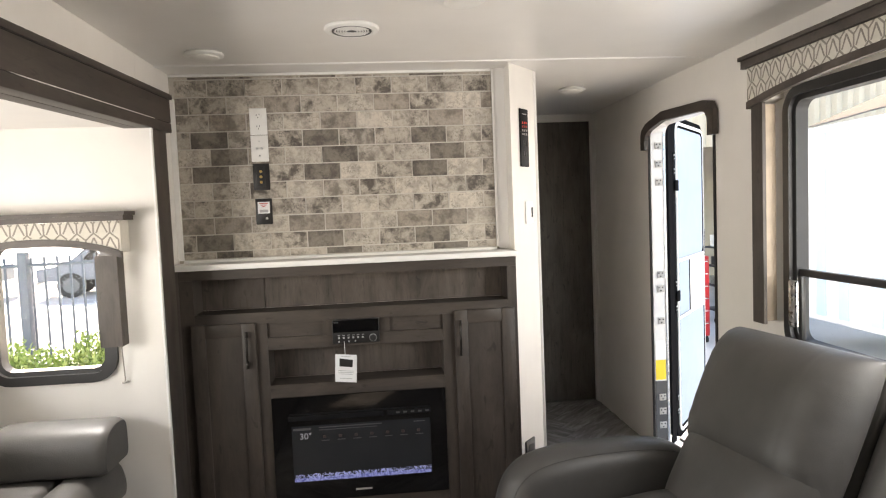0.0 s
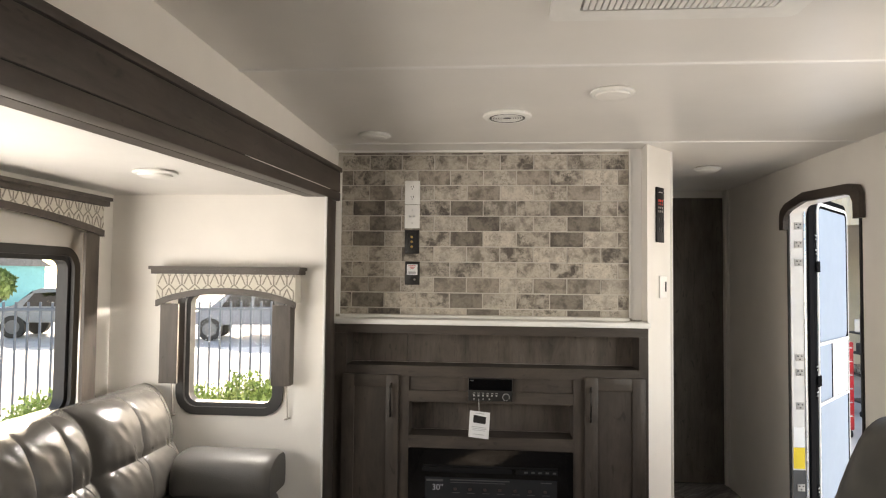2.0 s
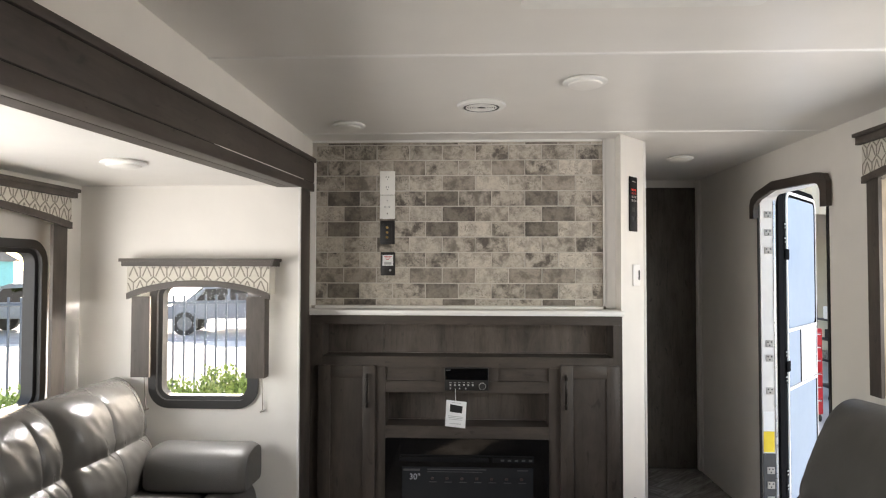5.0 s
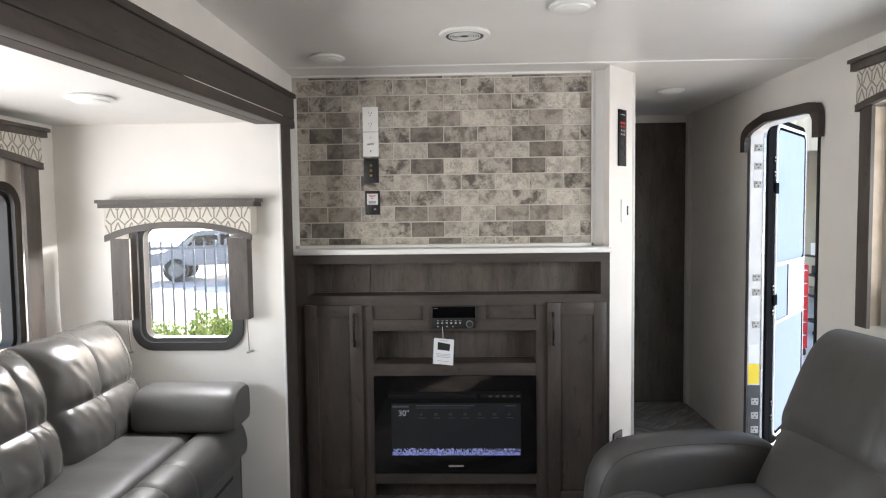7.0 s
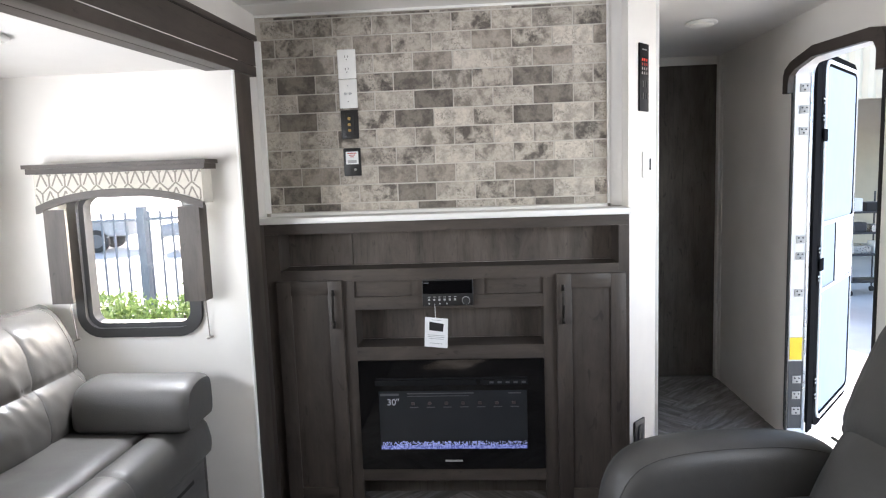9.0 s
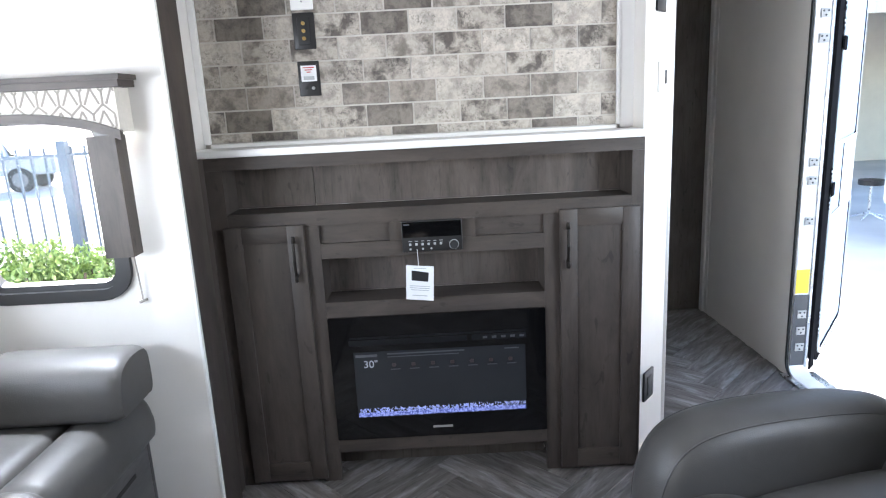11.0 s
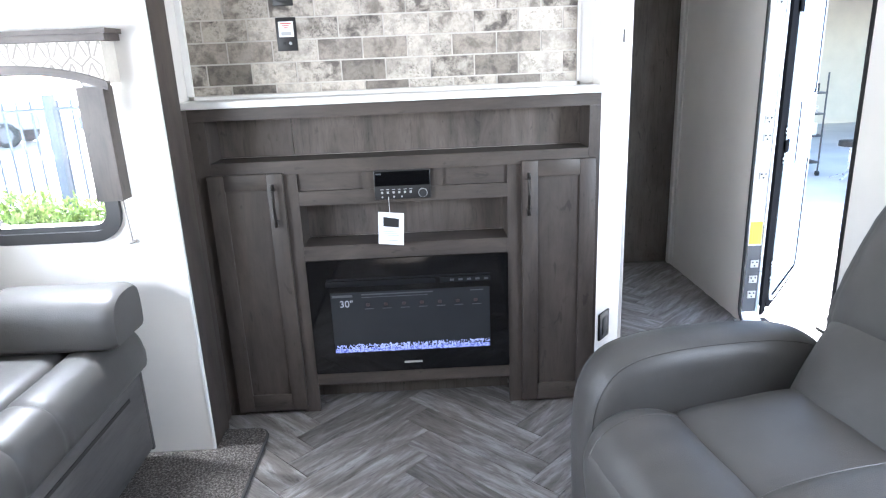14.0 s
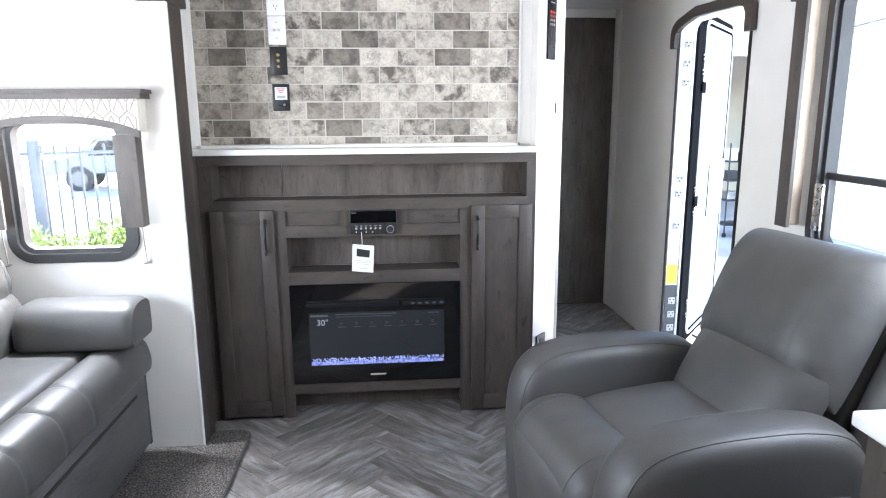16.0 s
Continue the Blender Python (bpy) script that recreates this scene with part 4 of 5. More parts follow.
# wooden hood trim over the opening
hood_o = [(y0 - 0.045, 1.69), (y0 - 0.045, 1.80), (y0 - 0.02, 1.838), (y0 + 0.05, 1.852), (y1 - 0.22, 1.868), (y1 - 0.02, 1.830), (y1 + 0.035, 1.800), (y1 + 0.05, 1.768), (y1 + 0.05, 1.69)]
hood_i = [(y0 + 0.008, 1.69), (y0 + 0.008, 1.765), (y0 + 0.03, 1.796), (y0 + 0.07, 1.806), (y1 - 0.22, 1.820), (y1 - 0.06, 1.788), (y1 - 0.015, 1.765), (y1 - 0.002, 1.738), (y1 - 0.002, 1.69)]
bm = bmesh.new()
for k in range(len(hood_o) - 1):
    prism([(RX - 0.0065, *hood_o[k]), (RX - 0.0065, *hood_o[k + 1]), (RX - 0.0065, *hood_i[k + 1]), (RX - 0.0065, *hood_i[k])], (-0.024, 0, 0), bm)
bmesh.ops.remove_doubles(bm, verts=bm.verts, dist=0.0005)
part("hood_trim", bm, WOODY, door, "dark wood hood trim")
LEAF = pose(1.915, 3.765, 0.0, 0, 0, 50.4)   # leaf along its own x, outward
LW = 0.735
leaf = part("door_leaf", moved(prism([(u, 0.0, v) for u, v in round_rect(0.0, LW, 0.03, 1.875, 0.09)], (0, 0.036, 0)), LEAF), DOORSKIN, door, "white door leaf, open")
part("leaf_edge", moved(ring(round_rect(-0.010, LW + 0.006, 0.022, 1.883, 0.095), round_rect(0.044, LW - 0.012, 0.052, 1.853, 0.065), lambda u, v: (u, -0.007, v), (0, 0.046, 0)), LEAF), DOORBLACK, leaf, "black rubber leaf edge")
part("screen_frame", moved(ring(round_rect(0.0445, LW - 0.0125, 0.0525, 1.8525, 0.064), round_rect(0.062, LW - 0.022, 0.070, 1.836, 0.052), lambda u, v: (u, -0.014, v), (0, 0.0138, 0)), LEAF), SCREENWHITE, leaf, "white metal screen frame")
part("pane_gasket", moved(ring(round_rect(0.0625, LW - 0.0225, 0.0705, 1.8355, 0.051), round_rect(0.078, LW - 0.034, 0.084, 1.822, 0.040), lambda u, v: (u, -0.011, v), (0, 0.0105, 0)), LEAF), DOORBLACK, leaf, "black pane gasket")
part("screen_pane", moved(prism([(u, -0.0075, v) for u, v in round_rect(0.0785, LW - 0.0345, 1.068, 1.8215, 0.039)], (0, 0.007, 0)), LEAF), FROST, leaf, "bluish frosted upper pane", smooth=False)
part("cross_rail", moved(box(0.0625, LW - 0.0225, -0.016, -0.0115, 1.048, 1.067, 0.002), LEAF), SCREENWHITE, leaf)
part("middle_pane", moved(box(0.0785, 0.330, -0.0075, -0.0005, 0.735, 1.0475), LEAF), FROST, leaf, "bluish frosted pane", smooth=False)
part("slider_groove", moved(box(0.3305, 0.3455, -0.010, -0.0005, 0.735, 1.0475), LEAF), DOORBLACK, leaf)
part("slider", moved(box(0.346, LW - 0.0345, -0.0125, -0.0005, 0.735, 1.0475, 0.003), LEAF), SCREENWHITE, leaf, "white sliding latch panel")
part("cross_rail", moved(box(0.0625, LW - 0.0225, -0.016, -0.0115, 0.716, 0.7345, 0.002), LEAF), SCREENWHITE, leaf)
part("lower_panel", moved(box(0.0785, LW - 0.0345, -0.0075, -0.0005, 0.0845, 0.7155), LEAF), FROST, leaf, "plain pale lower panel", smooth=False)
for z in (0.19, 0.27, 0.79, 0.93, 1.57, 1.65):
    h = part("leaf_hinge", moved(box(-0.006, 0.036, -0.0105, -0.0072, z - 0.026, z + 0.026, 0.001), LEAF), DOORBLACK, leaf, "black hinge plate with three bright screws")
    for du, dz in ((0.008, 0.011), (0.024, 0.011), (0.016, -0.009)):
        part("screw", moved(rod((du, -0.0102, z + dz), (du, -0.0130, z + dz), 0.0046, 8), LEAF), PAPER, h)
for z in (0.86, 1.49):
    part("latch_block", moved(box(-0.004, 0.060, -0.022, -0.0142, z - 0.030, z + 0.030, 0.003), LEAF), DOORBLACK, leaf, "black latch block")
# flange and hinge side of the jamb, between the wall and the leaf
part("hinge_flange", prism([(RX + 0.0875, y1 - 0.020, 0.03), (1.903, 3.752, 0.03), (1.909, 3.745, 0.03), (RX + 0.0935, y1 - 0.027, 0.03)], (0, 0, 1.79)), DOORBLACK, door, "black hinge flange")
part("bright_strip", box(RX + 0.0695, RX + 0.0795, y1 - 0.0185, y1 - 0.0125, 0.03, 1.79, 0.002), STEEL, door, "bright metal edge strip")
part("jamb_foot", box(RX + 0.002, RX + 0.069, y1 - 0.0145, y1 - 0.0125, 0.03, 0.392), VENTDARK, door, "dark grey lower jamb plate", smooth=False)
for z in (0.14, 0.22, 0.30, 0.735, 0.915, 0.995, 1.51, 1.61, 1.71):
    h = part("hinge", box(RX + 0.022, RX + 0.062, y1 - 0.0185, y1 - 0.0147, z - 0.019, z + 0.019, 0.001), VENTGREY, door, "grey hinge leaf")
    for du, dz in ((0.032, 0.008), (0.052, 0.008), (0.042, -0.009)):
        part("screw", rod((RX + du, y1 - 0.0184, z + dz), (RX + du, y1 - 0.0205, z + dz), 0.0042, 8), BLACK, h)
part("warning_sticker", box(RX + 0.006, RX + 0.064, y1 - 0.0150, y1 - 0.0123, 0.400, 0.512), YELLOW, door, "yellow sticker", smooth=False)
part("warning_sticker", box(RX + 0.006, RX + 0.064, y1 - 0.0150, y1 - 0.0123, 0.514, 0.620), PAPER, door, "white sticker", smooth=False)
part("threshold", box(RX - 0.03, RX + 0.13, y0, y1, -0.004, 0.008, 0.002), STEEL, door, "metal threshold")


# ---- sofa ----
sofa = thing("sofa", (-1.12, 1.75, 0.019), "grey leather sofa with tufted back cushions and dark base panel", "sofa")
SF, SY0, SY1 = -0.755, 0.45, 2.765
part("base", box(-1.45, -0.755, SY0 + 0.02, SY1 - 0.03, 0.075, 0.372, 0.008), GREYLAM, sofa, "grey wood-grain base panel")
part("side_panel", box(-1.45, -0.757, SY1 - 0.0295, SY1 - 0.012, 0.065, 0.372, 0.003), GREYLAM, sofa)
part("drawer_joint", box(-0.7555, -0.7525, SY0 + 0.3, SY1 - 0.13, 0.309, 0.321), SHADOWGAP, sofa)
for yy in (SY0 + 0.08, SY1 - 0.09):
    for xx in (-1.38, -0.84):
        part("leg", rod((xx, yy, 0.0185), (xx, yy, 0.0755), 0.016, 10, r2=0.022), BLACK, sofa)


def seat_slab(x0, x1, y0, y1, z0, z1, seam_y, seed, round_front):
    """A padded seat section with stitched channels across it."""
    bm = pillow(y1 - y0, x1 - x0, (z1 - z0) * 0.5, 1.0, 1.0, 14.0, 70, 40, [(s - y0) / (y1 - y0) for s in seam_y], (), 0.009, 0.012, 0.004, seed)
    rot = Matrix(((0, 0, -1, 0), (1, 0, 0, 0), (0, -1, 0, 0), (0, 0, 0, 1)))
    return moved(bm, Matrix.Translation(((x0 + x1) / 2, (y0 + y1) / 2, (z0 + z1) / 2)) @ rot)


part("seat_cushion", seat_slab(-1.42, -0.872, SY0, SY1 - 0.005, 0.385, 0.532, (1.06, 1.65, 2.07, 2.25), 3.0, False), LEATHER, sofa)
# front roll of the seat: rounded section along the length
prof = []
for px, pz in smooth_line([(-0.872, 0.385), (-0.872, 0.500), (-0.865, 0.520), (-0.84, 0.531), (-0.80, 0.530), (-0.764, 0.518), (-0.741, 0.492), (-0.730, 0.455), (-0.726, 0.42), (-0.731, 0.385), (-0.750, 0.374), (-0.80, 0.3735)], 2):
    prof.append((px, pz))
bm = bmesh.new()
ny, rowsv = 260, []
for j in range(ny + 1):
    y = SY0 + (SY1 - SY0) * j / ny
    d = min(j, ny - j) / ny * (SY1 - SY0)
    e = 0.0 if d > 0.03 else 0.012 * (1 - d / 0.03) ** 2
    dip = 0.008 * sum(math.exp(-(((y - s) / 0.010) ** 2)) for s in (0.78, 1.06, 1.36, 1.65, 1.86, 2.07, 2.25)) - 0.003 * noise.noise(Vector((y * 9, 0, 2)))
    rowsv.append([bm.verts.new((px - (e if px > -0.85 else 0) - dip * (0.4 if px > -0.77 else 0), y, pz - (e + dip) * (1 if pz > 0.44 else 0))) for px, pz in prof])
for a, b in zip(rowsv, rowsv[1:]):
    for k in range(len(prof)):
        bm.faces.new((a[k], a[(k + 1) % len(prof)], b[(k + 1) % len(prof)], b[k]))
bm.faces.new(rowsv[0])
bm.faces.new(rowsv[-1][::-1])
part("front_roll", bm, LEATHER, sofa, "rounded leather seat front")


def tufted(w, h, d, seams_u, seam_v, seed):
    """A plump leather cushion, w (x) by h (z), bulging to -y: stitched lines pulled in, folds running from them."""
    bm, nu, nv = bmesh.new(), 96, 84
    front, back = [], []
    for j in range(nv + 1):
        rf, rb = [], []
        for i in range(nu + 1):
            u, v = 0.5 - 0.5 * math.cos(math.pi * i / nu), 0.5 - 0.5 * math.cos(math.pi * j / nv)
            t = max(0.0, 1 - abs(2 * u - 1) ** 6) ** 0.5 * max(0.0, 1 - abs(2 * v - 1) ** 3.4) ** 0.5
            dv = (v - seam_v) * h
            du = min((abs(u - a) * w for a in seams_u))
            y = d * t
            y -= t * (0.030 * math.exp(-abs(dv) / 0.030) + 0.005 * math.exp(-((du / 0.006) ** 2)) + 0.007 * math.exp(-du / 0.03))
            # folds that fan out from the level seam and fade upwards
            fan = math.exp(-abs(dv) / 0.11)
            y += t * 0.009 * fan * noise.noise(Vector((u * w * 26 + dv * 9 + seed, dv * 5, seed)))
            y += t * 0.008 * noise.noise(Vector((u * w * 7 + seed * 3, v * h * 9, seed + 5)))
            y += t * 0.003 * noise.noise(Vector((u * w * 30 + v * h * 22, v * h * 12 - u * w * 10, seed + 9)))
            x, z = (u - 0.5) * w, (v - 0.5) * h
            f = bm.verts.new((x, -y, z))
            rf.append(f)
            rb.append(f if i in (0, nu) or j in (0, nv) else bm.verts.new((x, 0.5 * d * t, z)))
        front.append(rf)
        back.append(rb)
    for j in range(nv):
        for i in range(nu):
            bm.faces.new((front[j][i], front[j][i + 1], front[j + 1][i + 1], front[j + 1][i]))
            bm.faces.new((back[j][i], back[j + 1][i], back[j + 1][i + 1], back[j][i + 1]))
    return bm


# back cushions, leaning on the wall
lean = lambda y, z, tilt: Matrix.Translation((-1.285, y, z)) @ Matrix.Rotation(radians(90), 4, "Z") @ Matrix.Rotation(radians(tilt), 4, "X")
for y, w, sd, seams in ((2.495, 0.55, 1.0, (0.45, 0.86)), (1.93, 0.575, 4.0, (0.42, 0.72)), (1.35, 0.575, 8.0, (0.28, 0.58)), (0.77, 0.575, 12.0, (0.28, 0.58))):
    bm = tufted(w, 0.50, 0.135, seams, 0.47, sd)
    part("back_cushion", moved(bm, lean(y, 0.70, -16)), LEATHERLIT, sofa, "tufted leather back cushion")
# bolster on the far end
bm = bmesh.new()
prof = [tuple(q) for q in smooth_line([(2.545, 0.532), (2.53, 0.55), (2.534, 0.615), (2.556, 0.668), (2.60, 0.692), (2.66, 0.698), (2.715, 0.690), (2.742, 0.665), (2.748, 0.60), (2.745, 0.55), (2.73, 0.533)], 3)]
rowsv = []
xs = [-1.115, -1.108, -1.095, -1.07] + [-1.04 + 0.05 * k for k in range(6)] + [-0.765, -0.74, -0.725, -0.715, -0.708]
for x in xs:
    d = min(x - xs[0], xs[-1] - x)
    s = 1 - 0.13 * max(0, 1 - d / 0.035) ** 2
    cy, cz = 2.64, 0.60
    rowsv.append([bm.verts.new((x, cy + (py - cy) * s, cz + (pz - cz) * s)) for py, pz in prof])
for a, b in zip(rowsv, rowsv[1:]):
    for k in range(len(prof)):
        bm.faces.new((a[k], a[(k + 1) % len(prof)], b[(k + 1) % len(prof)], b[k]))
bm.faces.new(rowsv[0])
bm.faces.new(rowsv[-1][::-1])
bol = bm
for f in bol.faces:
    f.smooth = True
part("bolster_arm", bol, LEATHER, sofa, "leather bolster arm pad")


# ---- recliner ----
rec = thing("recliner", (1.135, 2.015, 0.0), "grey leather recliner chair with padded arms and pillow back", "armchair", rz=8.5)
# own space: faces -x, far arm at +y


def arm(yc):
    """Padded arm: a stuffed slab, its outline rounded at the front and its edges rolled."""
    out = [(-0.485, 0.05), (-0.492, 0.25), (-0.490, 0.40), (-0.470, 0.49), (-0.425, 0.555), (-0.35, 0.592), (-0.22, 0.608), (-0.04, 0.606), (0.07, 0.594), (0.155, 0.570), (0.215, 0.52), (0.238, 0.44), (0.240, 0.25), (0.240, 0.05)]
    line = smooth_line([Vector(p) for p in out], 4)
    bm, rows, hw, r = bmesh.new(), [], 0.090, 0.080
    for k in range(17):
        th = radians(-90 + 180 * k / 16)
        s, c = math.sin(th), math.cos(th)
        y = yc + hw * math.copysign(abs(s) ** 0.9, s)
        pts = inset_line(line, r * (1 - c ** 0.75))
        rows.append([bm.verts.new((p.x + 0.002 * noise.noise(Vector((p.x * 9, y * 20, p.y * 9))), y, max(p.y, 0.05))) for p in pts])
    for p, q in zip(rows, rows[1:]):
        for k in range(len(p) - 1):
            bm.faces.new((p[k], p[k + 1], q[k + 1], q[k]))
    bm.faces.new(rows[0])
    bm.faces.new(rows[-1][::-1])
    bm.faces.new([w[0] for w in rows] + [w[-1] for w in rows[::-1]])
    bmesh.ops.recalc_face_normals(bm, faces=bm.faces)
    a = part("arm", bm, LEATHER, rec, "padded leather arm")
    for row in (rows_at for rows_at in (4, 12)):
        th = radians(-90 + 180 * row / 16)
        y = yc + hw * math.copysign(abs(math.sin(th)) ** 0.9, math.sin(th))
        pts = [(p.x, y, p.y) for p in inset_line(line, r * (1 - math.cos(th) ** 0.75))[3:-8]]
        bm = bmesh.new()
        for p, q in zip(pts, pts[1:]):
            rod(p, q, 0.0022, 6, bm)
        part("seam", bm, LEATHER, a)


arm(0.335)
arm(-0.318)
bm = bmesh.new()
pts = smooth_line([Vector(p) for p in ((-0.33, -0.4085, 0.30), (-0.315, -0.4085, 0.37), (-0.26, -0.4085, 0.405), (-0.12, -0.4085, 0.418), (0.05, -0.4085, 0.414), (0.15, -0.4085, 0.405))], 5)
for p, q in zip(pts, pts[1:]):
    rod(p, q, 0.0028, 6, bm)
part("side_seam", bm, LEATHERDK, rec, "stitched seam of the outer side panel")
part("base_frame", box(-0.44, 0.32, -0.25, 0.25, 0.04, 0.30, 0.02), LEATHERDK, rec, "dark leather base")
part("swivel_base", rod((-0.05, 0, 0.0), (-0.05, 0, 0.041), 0.26, 32), BLACK, rec)
M = lambda x, z, tilt: Matrix.Translation((x, 0, z)) @ Matrix.Rotation(radians(-90), 4, "Z") @ Matrix.Rotation(radians(tilt), 4, "X")
# footrest flap: front panel bulging forward
bm = pillow(0.49, 0.34, 0.07, 1.0, 0.2, 6.0, 40, 30, (), (), 0.0, 0.02, 0.003, 2.0)
part("footrest", moved(bm, M(-0.455, 0.24, 6)), LEATHER, rec, "padded leather footrest, closed")
# seat: front roll, its ends stitched to a side panel, and cushion
prof = smooth_line([Vector(p) for p in ((-0.27, 0.30), (-0.27, 0.43), (-0.285, 0.452), (-0.33, 0.470), (-0.39, 0.474), (-0.445, 0.462), (-0.49, 0.432), (-0.518, 0.385), (-0.525, 0.335), (-0.510, 0.29), (-0.47, 0.27))], 4)
mid = Vector((-0.39, 0.36))
bm, rows = bmesh.new(), []
for k in range(29):
    w = -1 + 2 * k / 28
    s = 1 - 0.30 * max(0.0, (abs(w) - 0.72) / 0.28) ** 2.2 - 0.018 * math.exp(-(((abs(w) - 0.70) / 0.03) ** 2))
    rows.append([bm.verts.new((mid.x + (p.x - mid.x) * s, 0.253 * w, mid.y + (p.y - mid.y) * s + 0.003 * noise.noise(Vector((p.x * 8, w * 4, p.y * 8))))) for p in prof])
for p, q in zip(rows, rows[1:]):
    for k in range(len(prof)):
        bm.faces.new((p[k], p[(k + 1) % len(prof)], q[(k + 1) % len(prof)], q[k]))
bm.faces.new(rows[0])
bm.faces.new(rows[-1][::-1])
bmesh.ops.recalc_face_normals(bm, faces=bm.faces)
roll = part("seat_front_roll", bm, LEATHER, rec, "rounded leather seat front")
for w in (-0.70, 0.70):
    bm = bmesh.new()
    pts = [(mid.x + (p.x - mid.x) * 0.988, 0.253 * w, mid.y + (p.y - mid.y) * 0.988) for p in prof[6:-6]]
    for p, q in zip(pts, pts[1:]):
        rod(p, q, 0.0022, 6, bm)
    part("seam", bm, LEATHERDK, roll)
bm = pillow(0.51, 0.48, 0.095, 1.0, 0.5, 4.5, 44, 40, (), (), 0.0, 0.02, 0.004, 7.0)
part("seat_cushion", moved(bm, M(-0.10, 0.392, -86)), LEATHER, rec)
# back: lower lumbar pad and upper pillow
part("back_frame", moved(box(-0.245, 0.245, -0.03, 0.07, -0.30, 0.31, 0.03, 4), M(0.36, 0.62, -26)), LEATHERDK, rec, "leather back shell")
bm = pillow(0.52, 0.38, 0.12, 1.0, 0.3, 3.4, 48, 36, (), (), 0.0, 0.02, 0.007, 11.0)
part("lumbar_pad", moved(bm, M(0.165, 0.515, -28)), LEATHER, rec)


def back_pillow(w, h, d):
    """The stuffed upper back: a seam near either side, creases gathered at the lower corners."""
    bm, nu, nv = bmesh.new(), 96, 84
    front, back = [], []
    for j in range(nv + 1):
        rf, rb = [], []
        for i in range(nu + 1):
            u, v = 0.5 - 0.5 * math.cos(math.pi * i / nu), 0.5 - 0.5 * math.cos(math.pi * j / nv)
            t = max(0.0, 1 - abs(2 * u - 1) ** 4.2) ** 0.5 * max(0.0, 1 - abs(2 * v - 1) ** 4.0) ** 0.5
            y = d * t
            for a in (0.13, 0.80):
                y -= t * 0.0022 * math.exp(-(((u - a) * w / 0.005) ** 2))
            for cu, k in ((0.0, 1.0), (1.0, 0.6)):  # creases towards the lower corners
                r = math.hypot((u - cu) * w, (v - 0.10) * h)
                ang = math.atan2((v - 0.10) * h, abs(u - cu) * w + 1e-6)
                y += t * k * 0.006 * math.exp(-r / 0.08) * math.sin(ang * 9.0)
            for cu, k in ((0.0, 0.8), (1.0, 0.5)):  # short folds along the sides
                y += t * k * 0.006 * math.exp(-abs(u - cu) * w / 0.055) * noise.noise(Vector((v * h * 32, 3.0 + cu, 1.0)))
            y += t * 0.007 * noise.noise(Vector((u * w * 6, v * h * 7, 2.0)))
            x, z = (u - 0.5) * w, (v - 0.5) * h
            f = bm.verts.new((x, -y, z))
            rf.append(f)
            rb.append(f if i in (0, nu) or j in (0, nv) else bm.verts.new((x, 0.45 * d * t, z)))
        front.append(rf)
        back.append(rb)
    for j in range(nv):
        for i in range(nu):
            bm.faces.new((front[j][i], front[j][i + 1], front[j + 1][i + 1], front[j + 1][i]))
            bm.faces.new((back[j][i], back[j + 1][i], back[j + 1][i + 1], back[j][i + 1]))
    return bm


PM2 = Matrix.Translation((0, 0.015, 0)) @ M(0.315, 0.755, -25)
pil = part("back_pillow", moved(back_pillow(0.565, 0.45, 0.150), PM2), LEATHER, rec, "pillow back with stitched sides")
bm = bmesh.new()
pts = [(-0.240 + 0.0240 * k, -0.098 - 0.022 * (1 - abs(k / 10 - 1) ** 3), -0.207) for k in range(21)]
for p, q in zip(pts, pts[1:]):
    rod(p, q, 0.0045, 8, bm)
part("welt", moved(bm, PM2), LEATHERDK, pil, "leather welt along the lower edge")
for s in (-1, 1):
    bm = pillow(0.14, 0.52, 0.06, 1.0, 1.0, 3.0, 16, 30, (), (), 0.0, 0.02, 0.003, 3.0 + s)
    part("back_wing", moved(bm, Matrix.Translation((0.395, s * 0.305, 0.650)) @ Matrix.Rotation(radians(24), 4, "Y") @ Matrix.Rotation(radians(180), 4, "Z")), LEATHER, rec)

# ---- counter by the chair ----
cc = thing("end_cabinet", (1.45, 1.0, 0), "dark wood end cabinet below a white worktop", "cabinet")
part("body", box(1.165, RX - 0.001, 0.60, 1.395, 0.0, 0.722, 0.003), WOODZ, cc)
part("front_panel", box(1.158, 1.1645, 0.66, 1.34, 0.08, 0.66, 0.002), WOODZ, cc)
solid("worktop", box(1.14, RX - 0.001, 0.58, 1.415, 0.7225, 0.755, 0.006, 3), WHITE, "white worktop with rounded edge on the end cabinet", "worktop", smooth=True)


# ---- outside ----
CONC = plain("sunlit_concrete", (0.60, 0.59, 0.57), 0.85, vary=0.12, scale=0.8, bump=0.3, bscale=60)
GZ = -0.92
solid("ground", box(-400, 400, -400, 400, GZ - 0.1, GZ), CONC, "pale sunlit concrete yard", "ground", "structure")
LEAFM = []
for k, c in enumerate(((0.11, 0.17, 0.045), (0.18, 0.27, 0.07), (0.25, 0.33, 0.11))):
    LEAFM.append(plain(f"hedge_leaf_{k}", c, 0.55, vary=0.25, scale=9))


